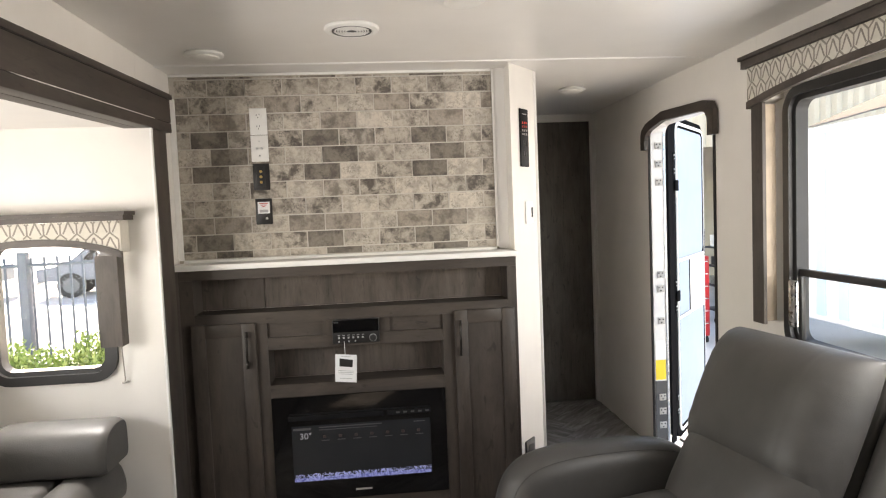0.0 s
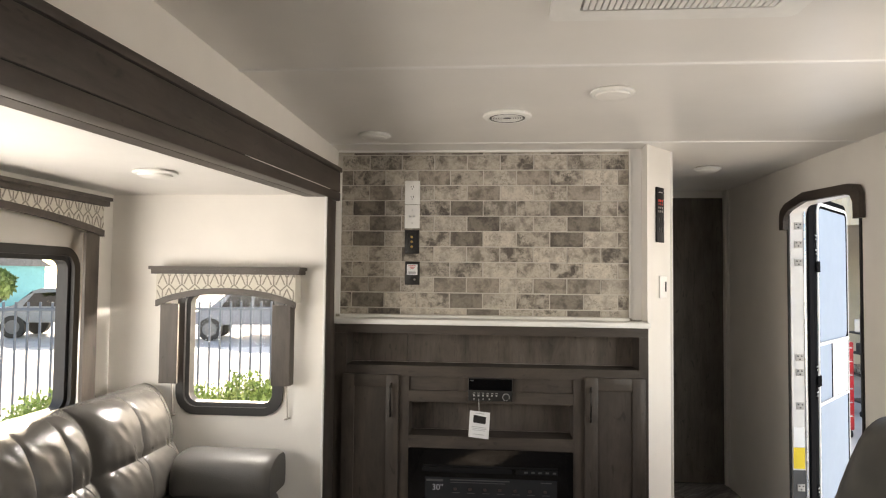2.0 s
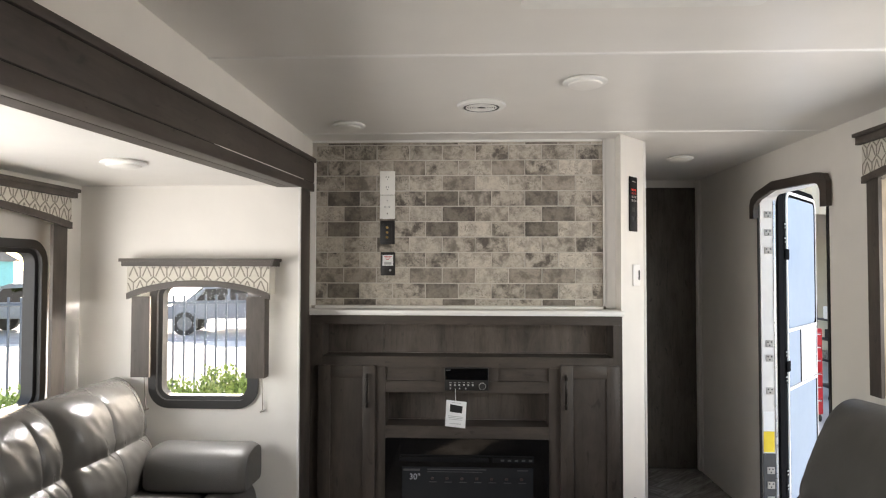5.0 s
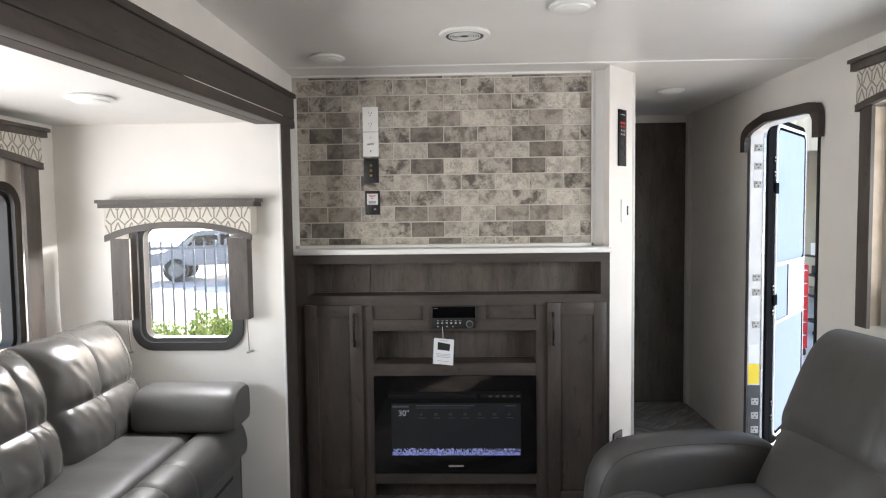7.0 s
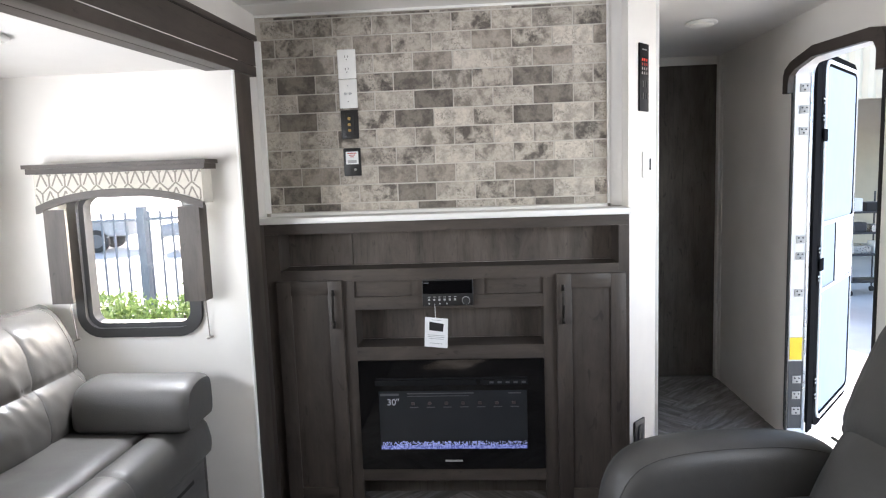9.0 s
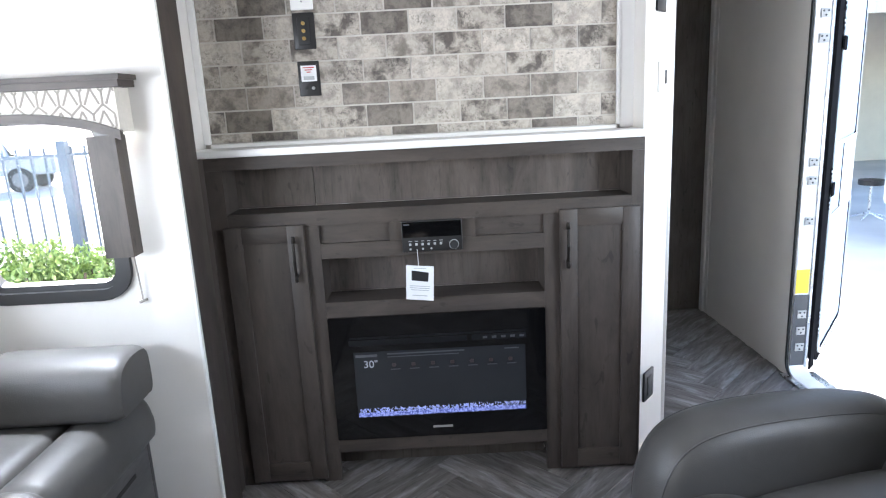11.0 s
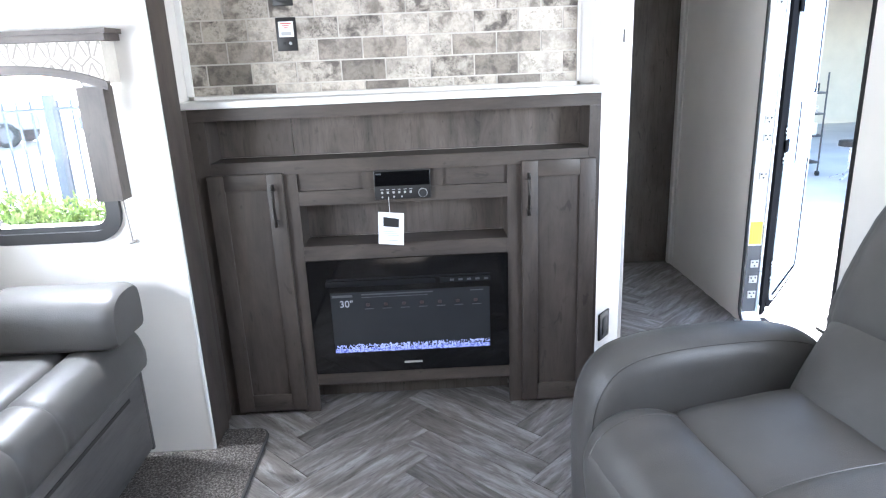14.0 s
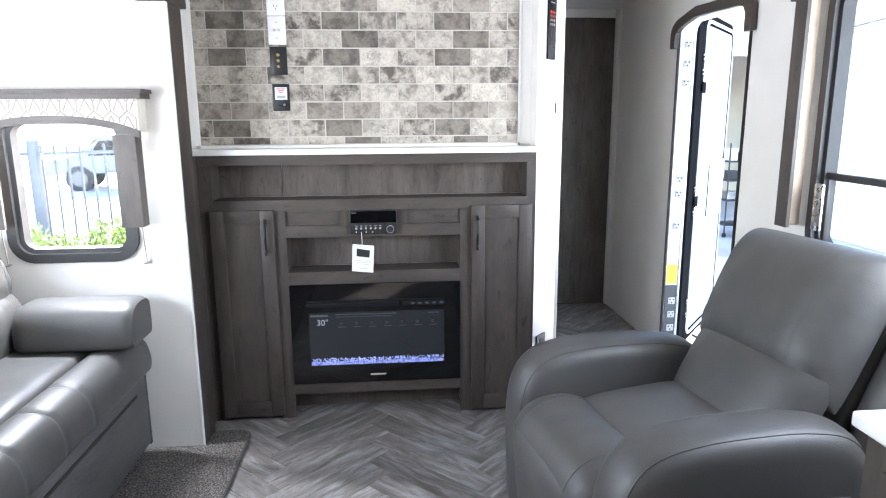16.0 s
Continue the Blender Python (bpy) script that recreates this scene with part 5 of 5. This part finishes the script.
def leaf_mass(name, material, parent, centre, size, count, leaf, seed):
    """Many small leaves spread through a lumpy body."""
    r = random.Random(seed)
    verts, faces = [], []
    for _ in range(count):
        d = Vector((r.gauss(0, 1), r.gauss(0, 1), r.gauss(0, 1))).normalized()
        lump = 0.85 + 0.35 * noise.noise(d * 2.3 + Vector((seed, 0, 0)))
        rad = lump * (r.random() ** 0.25)
        p = Vector((centre[0] + d.x * size[0] * rad, centre[1] + d.y * size[1] * rad, centre[2] + d.z * size[2] * rad))
        q = Euler((r.uniform(0, 6.3), r.uniform(0, 6.3), r.uniform(0, 6.3))).to_matrix()
        s = leaf * r.uniform(0.6, 1.3)
        b = len(verts)
        verts += [p + q @ Vector(v) * s for v in ((-1, 0, 0), (0, -0.45, 0.1), (1, 0, 0), (0, 0.45, 0.1))]
        faces.append((b, b + 1, b + 2, b + 3))
    me = bpy.data.meshes.new(name)
    me.from_pydata(verts, [], faces)
    me.materials.append(material)
    ob = new(name, me)
    if parent:
        ob.parent = parent
        ob.matrix_parent_inverse = parent.matrix_world.inverted()
    return tagged(ob, kind="stuff")


TWIG = plain("bark", (0.10, 0.075, 0.055), 0.9, vary=0.2)


def bush(x, y, sx, sy, top, seed):
    t = thing("bush", (x, y, GZ), "low leafy green bush outside the window", "bush", "bushes along the fence")
    bm = bmesh.new()
    r = random.Random(seed)
    for _ in range(7):
        rod((x + r.uniform(-.1, .1), y + r.uniform(-.1, .1), GZ), (x + r.uniform(-sx, sx) * .7, y + r.uniform(-sy, sy) * .7, top - 0.25), 0.02, 6, bm, 0.008)
    part("stems", bm, TWIG, t)
    h = (top - GZ) / 2
    bpy.context.view_layer.update()
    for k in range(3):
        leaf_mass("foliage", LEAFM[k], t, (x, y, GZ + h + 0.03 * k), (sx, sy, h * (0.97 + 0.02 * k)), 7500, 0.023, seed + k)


for n, (x, y, top) in enumerate(((-3.3, 5.0, 0.52), (-2.5, 5.15, 0.62), (-1.75, 5.2, 0.66), (-0.95, 5.25, 0.66), (-4.3, 4.3, 0.42), (-4.6, 3.3, 0.35))):
    bush(x, y, 0.62, 0.42, top, 20 + 7 * n)

ASPH = plain("pale_worn_asphalt", (0.38, 0.385, 0.39), 0.9, vary=0.15, scale=1.5)
solid("road", moved(box(-60, 60, 0, 13, GZ - 0.02, GZ + 0.006), pose(-9.7, 19.8, 0, 0, 0, 12)), ASPH, "pale worn asphalt road beyond the fence", "road", "structure")

# picket fence of the yard
FENCE = plain("blue_grey_steel_picket", (0.085, 0.105, 0.135), 0.5, metal=0.0)
fence = thing("fence", (-3.5, 9.5, GZ), "dark blue-grey steel picket fence along the yard", "fence")
for a, b in (((-13.0, 4.0), (2.5, 10.4)),):
    A, B = Vector((*a, 0)), Vector((*b, 0))
    d = (B - A).normalized()
    L = (B - A).length
    n = int(L / 0.125)
    bm = box(-0.010, 0.010, -0.010, 0.010, GZ, 1.06)
    me = finish(bm, "picket", FENCE)
    for k in range(n):
        p = new("picket", me)
        p.parent = fence
        p.location = A + d * (0.125 * k) - Vector((-3.5, 9.5, GZ))
        p.location.z = -GZ
    bm = box(-0.045, 0.045, -0.045, 0.045, GZ, 1.12)
    me = finish(bm, "post", FENCE)
    for k in range(int(L / 2.4)):
        p = new("post", me)
        p.parent = fence
        p.location = A + d * (2.4 * k + 0.45) - Vector((-3.5, 9.5, GZ))
        p.location.z = -GZ
    for z in (-0.7, 0.97):
        part("rail", rod(A + Vector((0, 0, z)), B + Vector((0, 0, z)), 0.02, 6), FENCE, fence)


# parked pickup across the road
def truck(x, y, rz, paint, label):
    t = thing("pickup_truck", (x, y, GZ), label, "truck", rz=rz)
    side = [(-2.7, 0.55), (-2.72, 0.95), (-1.75, 1.08), (-1.2, 1.65), (-0.9, 1.75), (0.55, 1.75), (0.78, 1.1), (2.7, 1.08), (2.72, 0.55)]
    bm = prism([(u, -0.95, v) for u, v in side], (0, 1.9, 0))
    bmesh.ops.bevel(bm, geom=[e for e in bm.edges if abs(e.verts[0].co.y - e.verts[1].co.y) < 1e-4], offset=0.07, segments=2, affect="EDGES")
    part("body", bm, paint, t)
    for s in (-1, 1):
        part("side_window", prism([(-1.45, s * 0.952, 1.12), (-1.08, s * 0.952, 1.58), (-0.35, s * 0.952, 1.62), (-0.35, s * 0.952, 1.12)], (0, s * 0.008, 0)), BLACKGLOSS, t)
        part("side_window", prism([(-0.27, s * 0.952, 1.12), (-0.27, s * 0.952, 1.62), (0.42, s * 0.952, 1.62), (0.56, s * 0.952, 1.12)], (0, s * 0.008, 0)), BLACKGLOSS, t)
        for u in (-1.75, 1.65):
            w = part("wheel", rod((u, s * 0.78, 0.40), (u, s * 0.99, 0.40), 0.40, 28), RUBBER, t, "black tyre")
            part("rim", rod((u, s * 0.985, 0.40), (u, s * 1.0, 0.40), 0.24, 20), ALLOY, w, "dull alloy rim")
    part("headlight", box(-2.735, -2.70, -0.85, -0.5, 0.75, 0.92), LENS, t)
    part("headlight", box(-2.735, -2.70, 0.5, 0.85, 0.75, 0.92), LENS, t)
    part("bumper", box(-2.82, -2.70, -0.9, 0.9, 0.45, 0.62, 0.03), STEEL, t)


truck(-8.1, 23.0, 12, plain("slate_paint", (0.16, 0.18, 0.22), 0.3, metal=0.0), "slate-grey pickup truck parked beyond the fence")
truck(-15.0, 22.6, 12, plain("silver_paint", (0.24, 0.255, 0.28), 0.3), "silver pickup truck parked beyond the fence")


def house(name, label, x0, x1, y0, y1, h, wall, roofm):
    t = thing(name, ((x0 + x1) / 2, (y0 + y1) / 2, GZ), label, "house")
    w = part("wall", box(x0, x1, y0, y1, GZ, GZ + h), wall, t, smooth=False)
    my = (y0 + y1) / 2
    part("roof", prism([(x0 - 0.3, y0 - 0.4, GZ + h), (x0 - 0.3, my, GZ + h + 1.3), (x0 - 0.3, y1 + 0.4, GZ + h)], (x1 - x0 + 0.6, 0, 0)), roofm, t, smooth=False)
    n = max(2, int((x1 - x0) / 3))
    for k in range(n):
        u = x0 + (k + 0.5) * (x1 - x0) / n
        p = part("window", box(u - 0.55, u + 0.55, y0 - 0.03, y0 - 0.001, GZ + 1.0, GZ + 2.2), BLACKGLOSS, t, smooth=False)
        part("frame", ring([(u - 0.65, GZ + 0.9), (u + 0.65, GZ + 0.9), (u + 0.65, GZ + 2.3), (u - 0.65, GZ + 2.3)], [(u - 0.55, GZ + 1.0), (u + 0.55, GZ + 1.0), (u + 0.55, GZ + 2.2), (u - 0.55, GZ + 2.2)], xz(y0 - 0.05), (0, 0.048, 0)), WHITE, p, smooth=False)
    return t


ROOF = plain("grey_shingle", (0.16, 0.155, 0.15), 0.85, vary=0.2, scale=3)
TEAL = plain("teal_siding", (0.16, 0.44, 0.46), 0.7, vary=0.08, scale=2)
SAND = plain("sand_siding", (0.46, 0.40, 0.32), 0.7, vary=0.08, scale=2)
house("house", "teal-sided house with a grey roof beyond the fence", -39, -32, 38, 44, 2.7, TEAL, ROOF)
house("house", "sand-coloured house with a grey roof beyond the road", -12, 4, 36, 44, 3.0, SAND, ROOF)


def tree(x, y, h, crown, seed, pick):
    t = thing("tree", (x, y, GZ), "leafy tree beyond the fence", "tree", "trees beyond the fence")
    r = random.Random(seed)
    bm = rod((x, y, GZ), (x + 0.1, y, GZ + h * 0.5), 0.16, 10, None, 0.09)
    for k in range(9):
        a = 0.7 * k
        z = GZ + h * (0.35 + 0.04 * k)
        rod((x + 0.08, y, z), (x + math.cos(a) * crown * 0.8, y + math.sin(a) * crown * 0.8, z + h * r.uniform(0.15, 0.35)), 0.05, 6, bm, 0.015)
    part("trunk", bm, TWIG, t)
    bpy.context.view_layer.update()
    for k in range(7):
        a = 0.9 * k
        leaf_mass("crown", LEAFM[(k + pick) % 3], t, (x + math.cos(a) * crown * 0.55, y + math.sin(a) * crown * 0.55, GZ + h * (0.68 + 0.05 * (k % 4))), (crown * 0.55, crown * 0.55, h * 0.17), 900, 0.11, seed + 31 * k)


for x, y, h, c, s in ((-14.5, 14.5, 4.2, 1.7, 3), (-19, 12.0, 5.0, 2.0, 8), (-22, 21, 6.0, 2.6, 14), (-6, 30, 5.0, 2.2, 21), (-0.5, 33, 5.5, 2.4, 29), (-11, 31, 6.0, 2.6, 35), (-15.6, 18.9, 2.7, 0.8, 41)):
    tree(x, y, h, c, s, s % 3)

# neighbouring white trailer seen through the side window
SKIN = plain("white_trailer_skin", (0.80, 0.82, 0.84), 0.35, vary=0.02, scale=1.5)
RED2 = plain("red_marker", (0.55, 0.05, 0.04), 0.4)
BLUE = plain("pale_blue_stripe", (0.45, 0.62, 0.80), 0.35, vary=0.03)
tr = thing("travel_trailer", (7.7, 4.5, GZ), "white travel trailer with pale blue stripes standing alongside", "trailer")
part("body", box(6.5, 8.9, -1.0, 9.9, GZ + 0.5, GZ + 3.3, 0.08), SKIN, tr)
for y in (7.7, 8.3, 8.75):
    part("stripe", box(6.490, 6.4995, y, y + 0.20, GZ + 0.6, GZ + 3.2), BLUE, tr, "pale blue stripe")
part("side_marker", box(6.485, 6.4995, 7.42, 7.56, GZ + 0.7, GZ + 1.35), RED2, tr, "red and yellow marker")
for y in (2.2, 3.1):
    w = part("wheel", rod((6.45, y, GZ + 0.36), (6.7, y, GZ + 0.36), 0.36, 28), RUBBER, tr, "black tyre")
    part("rim", rod((6.43, y, GZ + 0.36), (6.449, y, GZ + 0.36), 0.2, 20), STEEL, w)
arm2 = thing("awning_arm", (2.25, 2.3, 1.9), "black folded awning arm outside the side window", "awning")
part("strut", prism([(2.25, 3.086, 1.717), (2.25, 2.60, 1.793), (2.25, 1.2, 2.02), (2.25, 1.2, 1.80), (2.25, 2.60, 1.742)], (0.03, 0, 0)), BLACK, arm2)

# workshop seen through the entry door
SHOP = plain("beige_corrugated_steel", (0.50, 0.44, 0.35), 0.5, vary=0.06, scale=2)
sh = thing("workshop", (12, 15, GZ), "beige corrugated steel workshop with a wide open bay", "building")
bm = bmesh.new()
for k in range(76):
    x = 2.0 + 0.25 * k
    prism([(x, 13.0, GZ + 3.4), (x + 0.08, 12.95, GZ + 3.4), (x + 0.17, 12.95, GZ + 3.4), (x + 0.25, 13.0, GZ + 3.4), (x + 0.25, 13.08, GZ + 3.4), (x, 13.08, GZ + 3.4)], (0, 0, 2.4), bm)
tagged(part("corrugated_front", bm, SHOP, sh, smooth=False), kind="stuff")
part("back_wall", box(2.0, 21, 19.0, 19.2, GZ, GZ + 5.6), SHOP, sh)
part("roof", box(1.8, 21.2, 12.9, 19.3, GZ + 5.8, GZ + 5.95), ROOF, sh)
for x in (2.0, 20.9):
    part("side_wall", box(x, x + 0.1, 13.09, 18.99, GZ, GZ + 5.79), SHOP, sh)
RED = plain("red_enamel", (0.50, 0.02, 0.025), 0.3, vary=0.05)
tc = thing("tool_chest", (5.37, 10.3, GZ), "tall red metal tool chest on castors in the yard", "tool chest")
part("body", box(5.23, 5.49, 10.1, 10.6, GZ + 0.12, GZ + 1.42, 0.02), RED, tc)
for k in range(6):
    dr = part("drawer", box(5.25, 5.47, 10.075, 10.099, GZ + 0.18 + 0.20 * k, GZ + 0.36 + 0.20 * k, 0.004), RED, tc)
    part("handle", box(5.28, 5.44, 10.050, 10.074, GZ + 0.33 + 0.20 * k, GZ + 0.345 + 0.20 * k), STEEL, dr)
for x in (5.27, 5.45):
    for y in (10.17, 10.53):
        part("castor", rod((x - 0.02, y, GZ + 0.06), (x + 0.02, y, GZ + 0.06), 0.06, 14), RUBBER, tc)
IRON = plain("dark_shelf_steel", (0.06, 0.06, 0.065), 0.45, metal=0.3)
wb = thing("shelf_cart", (6.75, 11.9, GZ), "dark steel shelf cart with tools and parts in the workshop yard", "cart")
for k, z in enumerate((0.22, 0.68, 1.05, 1.40)):
    part("shelf", box(6.44, 7.05, 11.68, 12.12, GZ + z, GZ + z + 0.03, 0.004), IRON, wb)
for x in (6.455, 7.035):
    for y in (11.695, 12.105):
        part("upright", rod((x, y, GZ + 0.08), (x, y, GZ + 1.75), 0.014, 8), IRON, wb)
        part("castor", rod((x - 0.02, y, GZ + 0.045), (x + 0.02, y, GZ + 0.045), 0.045, 14), RUBBER, wb)
for n, (x, w, z, h, mat, what) in enumerate(((6.50, 0.14, 1.43, 0.22, PLASTIC, "white canister"), (6.70, 0.24, 1.43, 0.15, BLACK, "black power tool case"), (6.52, 0.20, 1.08, 0.16, IRON, "dark metal box"), (6.80, 0.16, 1.08, 0.12, STEEL, "steel tray"), (6.50, 0.30, 0.71, 0.14, STEEL, "roll of silver ducting"), (6.86, 0.12, 0.71, 0.20, PLASTIC, "white canister"))):
    solid("tool_case" if "case" in what or "box" in what else "container", box(x, x + w, 11.75, 11.98, GZ + z, GZ + z + h, 0.012), mat, what + " on the shelf cart", "container", at=(x + w / 2, 11.86, GZ + z))
SX, SY = 7.25, 11.2
st = thing("stool", (SX, SY, GZ), "chrome swivel stool with dark round seat", "stool")
part("seat", rod((SX, SY, GZ + 0.58), (SX, SY, GZ + 0.66), 0.19, 24), BLACK, st)
part("column", rod((SX, SY, GZ + 0.10), (SX, SY, GZ + 0.58), 0.025, 10), STEEL, st)
for k in range(5):
    a = 2 * math.pi * k / 5
    part("leg", rod((SX, SY, GZ + 0.12), (SX + 0.27 * math.cos(a), SY + 0.27 * math.sin(a), GZ + 0.04), 0.016, 8), STEEL, st)

# ---- bricks of the brick wall, each one a piece ----
BW, BH, J = 0.1612, 0.0752, 0.0056
TONES = ["Dml", "mmd", "dls", "msl", "Dmd", "lDm", "Dld", "lmd", "dlm", "ssl", "Dld", "dDl"]
brick_meshes = {}


def brick_mesh(w, h, tone):
    key = (round(w, 4), round(h, 4), tone)
    if key not in brick_meshes:
        bm = box(-w / 2, w / 2, -0.0018, 0.0006, -h / 2, h / 2)
        front = [f for f in bm.faces if f.normal.y < -0.5]
        bmesh.ops.inset_region(bm, faces=front, thickness=0.0012, depth=0.0006)
        brick_meshes[key] = finish(bm, "brick", BRICKS[tone])
    return brick_meshes[key]


zt = CZ - 0.011
XL, XR = LX + 0.0225, 0.7995
for row in range(12):
    top = zt if row == 0 else CZ - 0.0245 - BH * (row - 1)
    bot = max(CZ - 0.0245 - BH * row, 1.2262)
    start = (-0.460 - 2 * BW) if row % 2 else (-0.542 - 2 * BW)
    tones = TONES[row]
    for k in range(14):
        xa, xb = start + BW * k, start + BW * (k + 1)
        a, b = max(xa + J / 2, XL), min(xb - J / 2, XR)
        if b - a < 0.008:
            continue
        tone = tones[(k - 1) % 3 if row % 2 else (k - 2) % 3]
        ob = new("brick", brick_mesh(b - a, top - bot - J, tone))
        ob.parent = wall_brick
        ob.location = ((a + b) / 2, -0.0007, (top + bot) / 2)

# ---- planks of the floor, laid in herringbone ----
PW, PN = 0.1155, 5
A0 = Vector((-0.215, 2.627, 0))
UA, UB = Vector((1, 1, 0)).normalized(), Vector((-1, 1, 0)).normalized()


def plank_mesh():
    g = 0.0011
    bm = box(g, PW * PN - g, g, PW - g, -0.005, 0.0)
    tops = [f for f in bm.faces if f.normal.z > 0.5]
    bmesh.ops.inset_region(bm, faces=tops, thickness=0.0012, depth=0.0)
    for v in bm.verts:
        if v.co.z > -0.001 and (v.co.x < g + 0.0006 or v.co.x > PW * PN - g - 0.0006 or v.co.y < g + 0.0006 or v.co.y > PW - g - 0.0006):
            v.co.z -= 0.0008
    return finish(bm, "plank", PLANK)


PM = plank_mesh()
LIMITS = (((LX + 0.002, 0, 0), (-1, 0, 0)), ((RX - 0.002, 0, 0), (1, 0, 0)), ((0, BACK + 0.002, 0), (0, -1, 0)), ((0, 4.70, 0), (0, 1, 0)))


def trimmed_plank(m):
    """The plank's mesh, sawn off where it would run under a wall."""
    cs = [m @ Vector((x, y, 0)) for x in (0, PW * PN) for y in (0, PW)]
    cuts = [(p, n) for p, n in LIMITS if any((c - Vector(p)).dot(Vector(n)) > 0 for c in cs)]
    if not cuts:
        return PM
    bm = bmesh.new()
    bm.from_mesh(PM)
    inv = m.inverted()
    for p, n in cuts:
        bmesh.ops.bisect_plane(bm, geom=[*bm.verts, *bm.edges, *bm.faces], plane_co=inv @ Vector(p), plane_no=inv.to_3x3() @ Vector(n), clear_outer=True)
        bmesh.ops.holes_fill(bm, edges=[e for e in bm.edges if e.is_boundary])
    return finish(bm, "plank", PLANK)


count, extra = 0, []
for i in range(-60, 61):
    for j in range(-12, 13):
        for kind in (0, 1):
            a, b = (i + PN * j, i - PN * j) if kind == 0 else (i + PN * j, i - PN * j + 1)
            o = A0 + UA * (a * PW) + UB * (b * PW)
            c = o + (UA * (PN / 2 * PW) + UB * (PW / 2) if kind == 0 else UA * (PW / 2) + UB * (PN / 2 * PW))
            if not (LX - 0.18 < c.x < RX + 0.18 and BACK - 0.18 < c.y < 4.88):
                continue
            m = pose(o.x, o.y, 0, 0, 0, 45) if kind == 0 else pose(o.x, o.y, 0, 0, 0, 135) @ Matrix.Translation((0, -PW, 0))
            if c.y > 0.9 and count < 300:
                pm = trimmed_plank(m)
                if not len(pm.polygons):
                    continue
                ob = new("plank", pm)
                ob.parent = floor
                ob.matrix_local = m
                count += 1
            else:
                extra.append(m)
rest = bmesh.new()
for m in extra:
    me = trimmed_plank(m).copy()
    me.transform(m)
    rest.from_mesh(me)
    bpy.data.meshes.remove(me)
tagged(part("planks_behind", rest, PLANK, floor, smooth=False), kind="stuff")
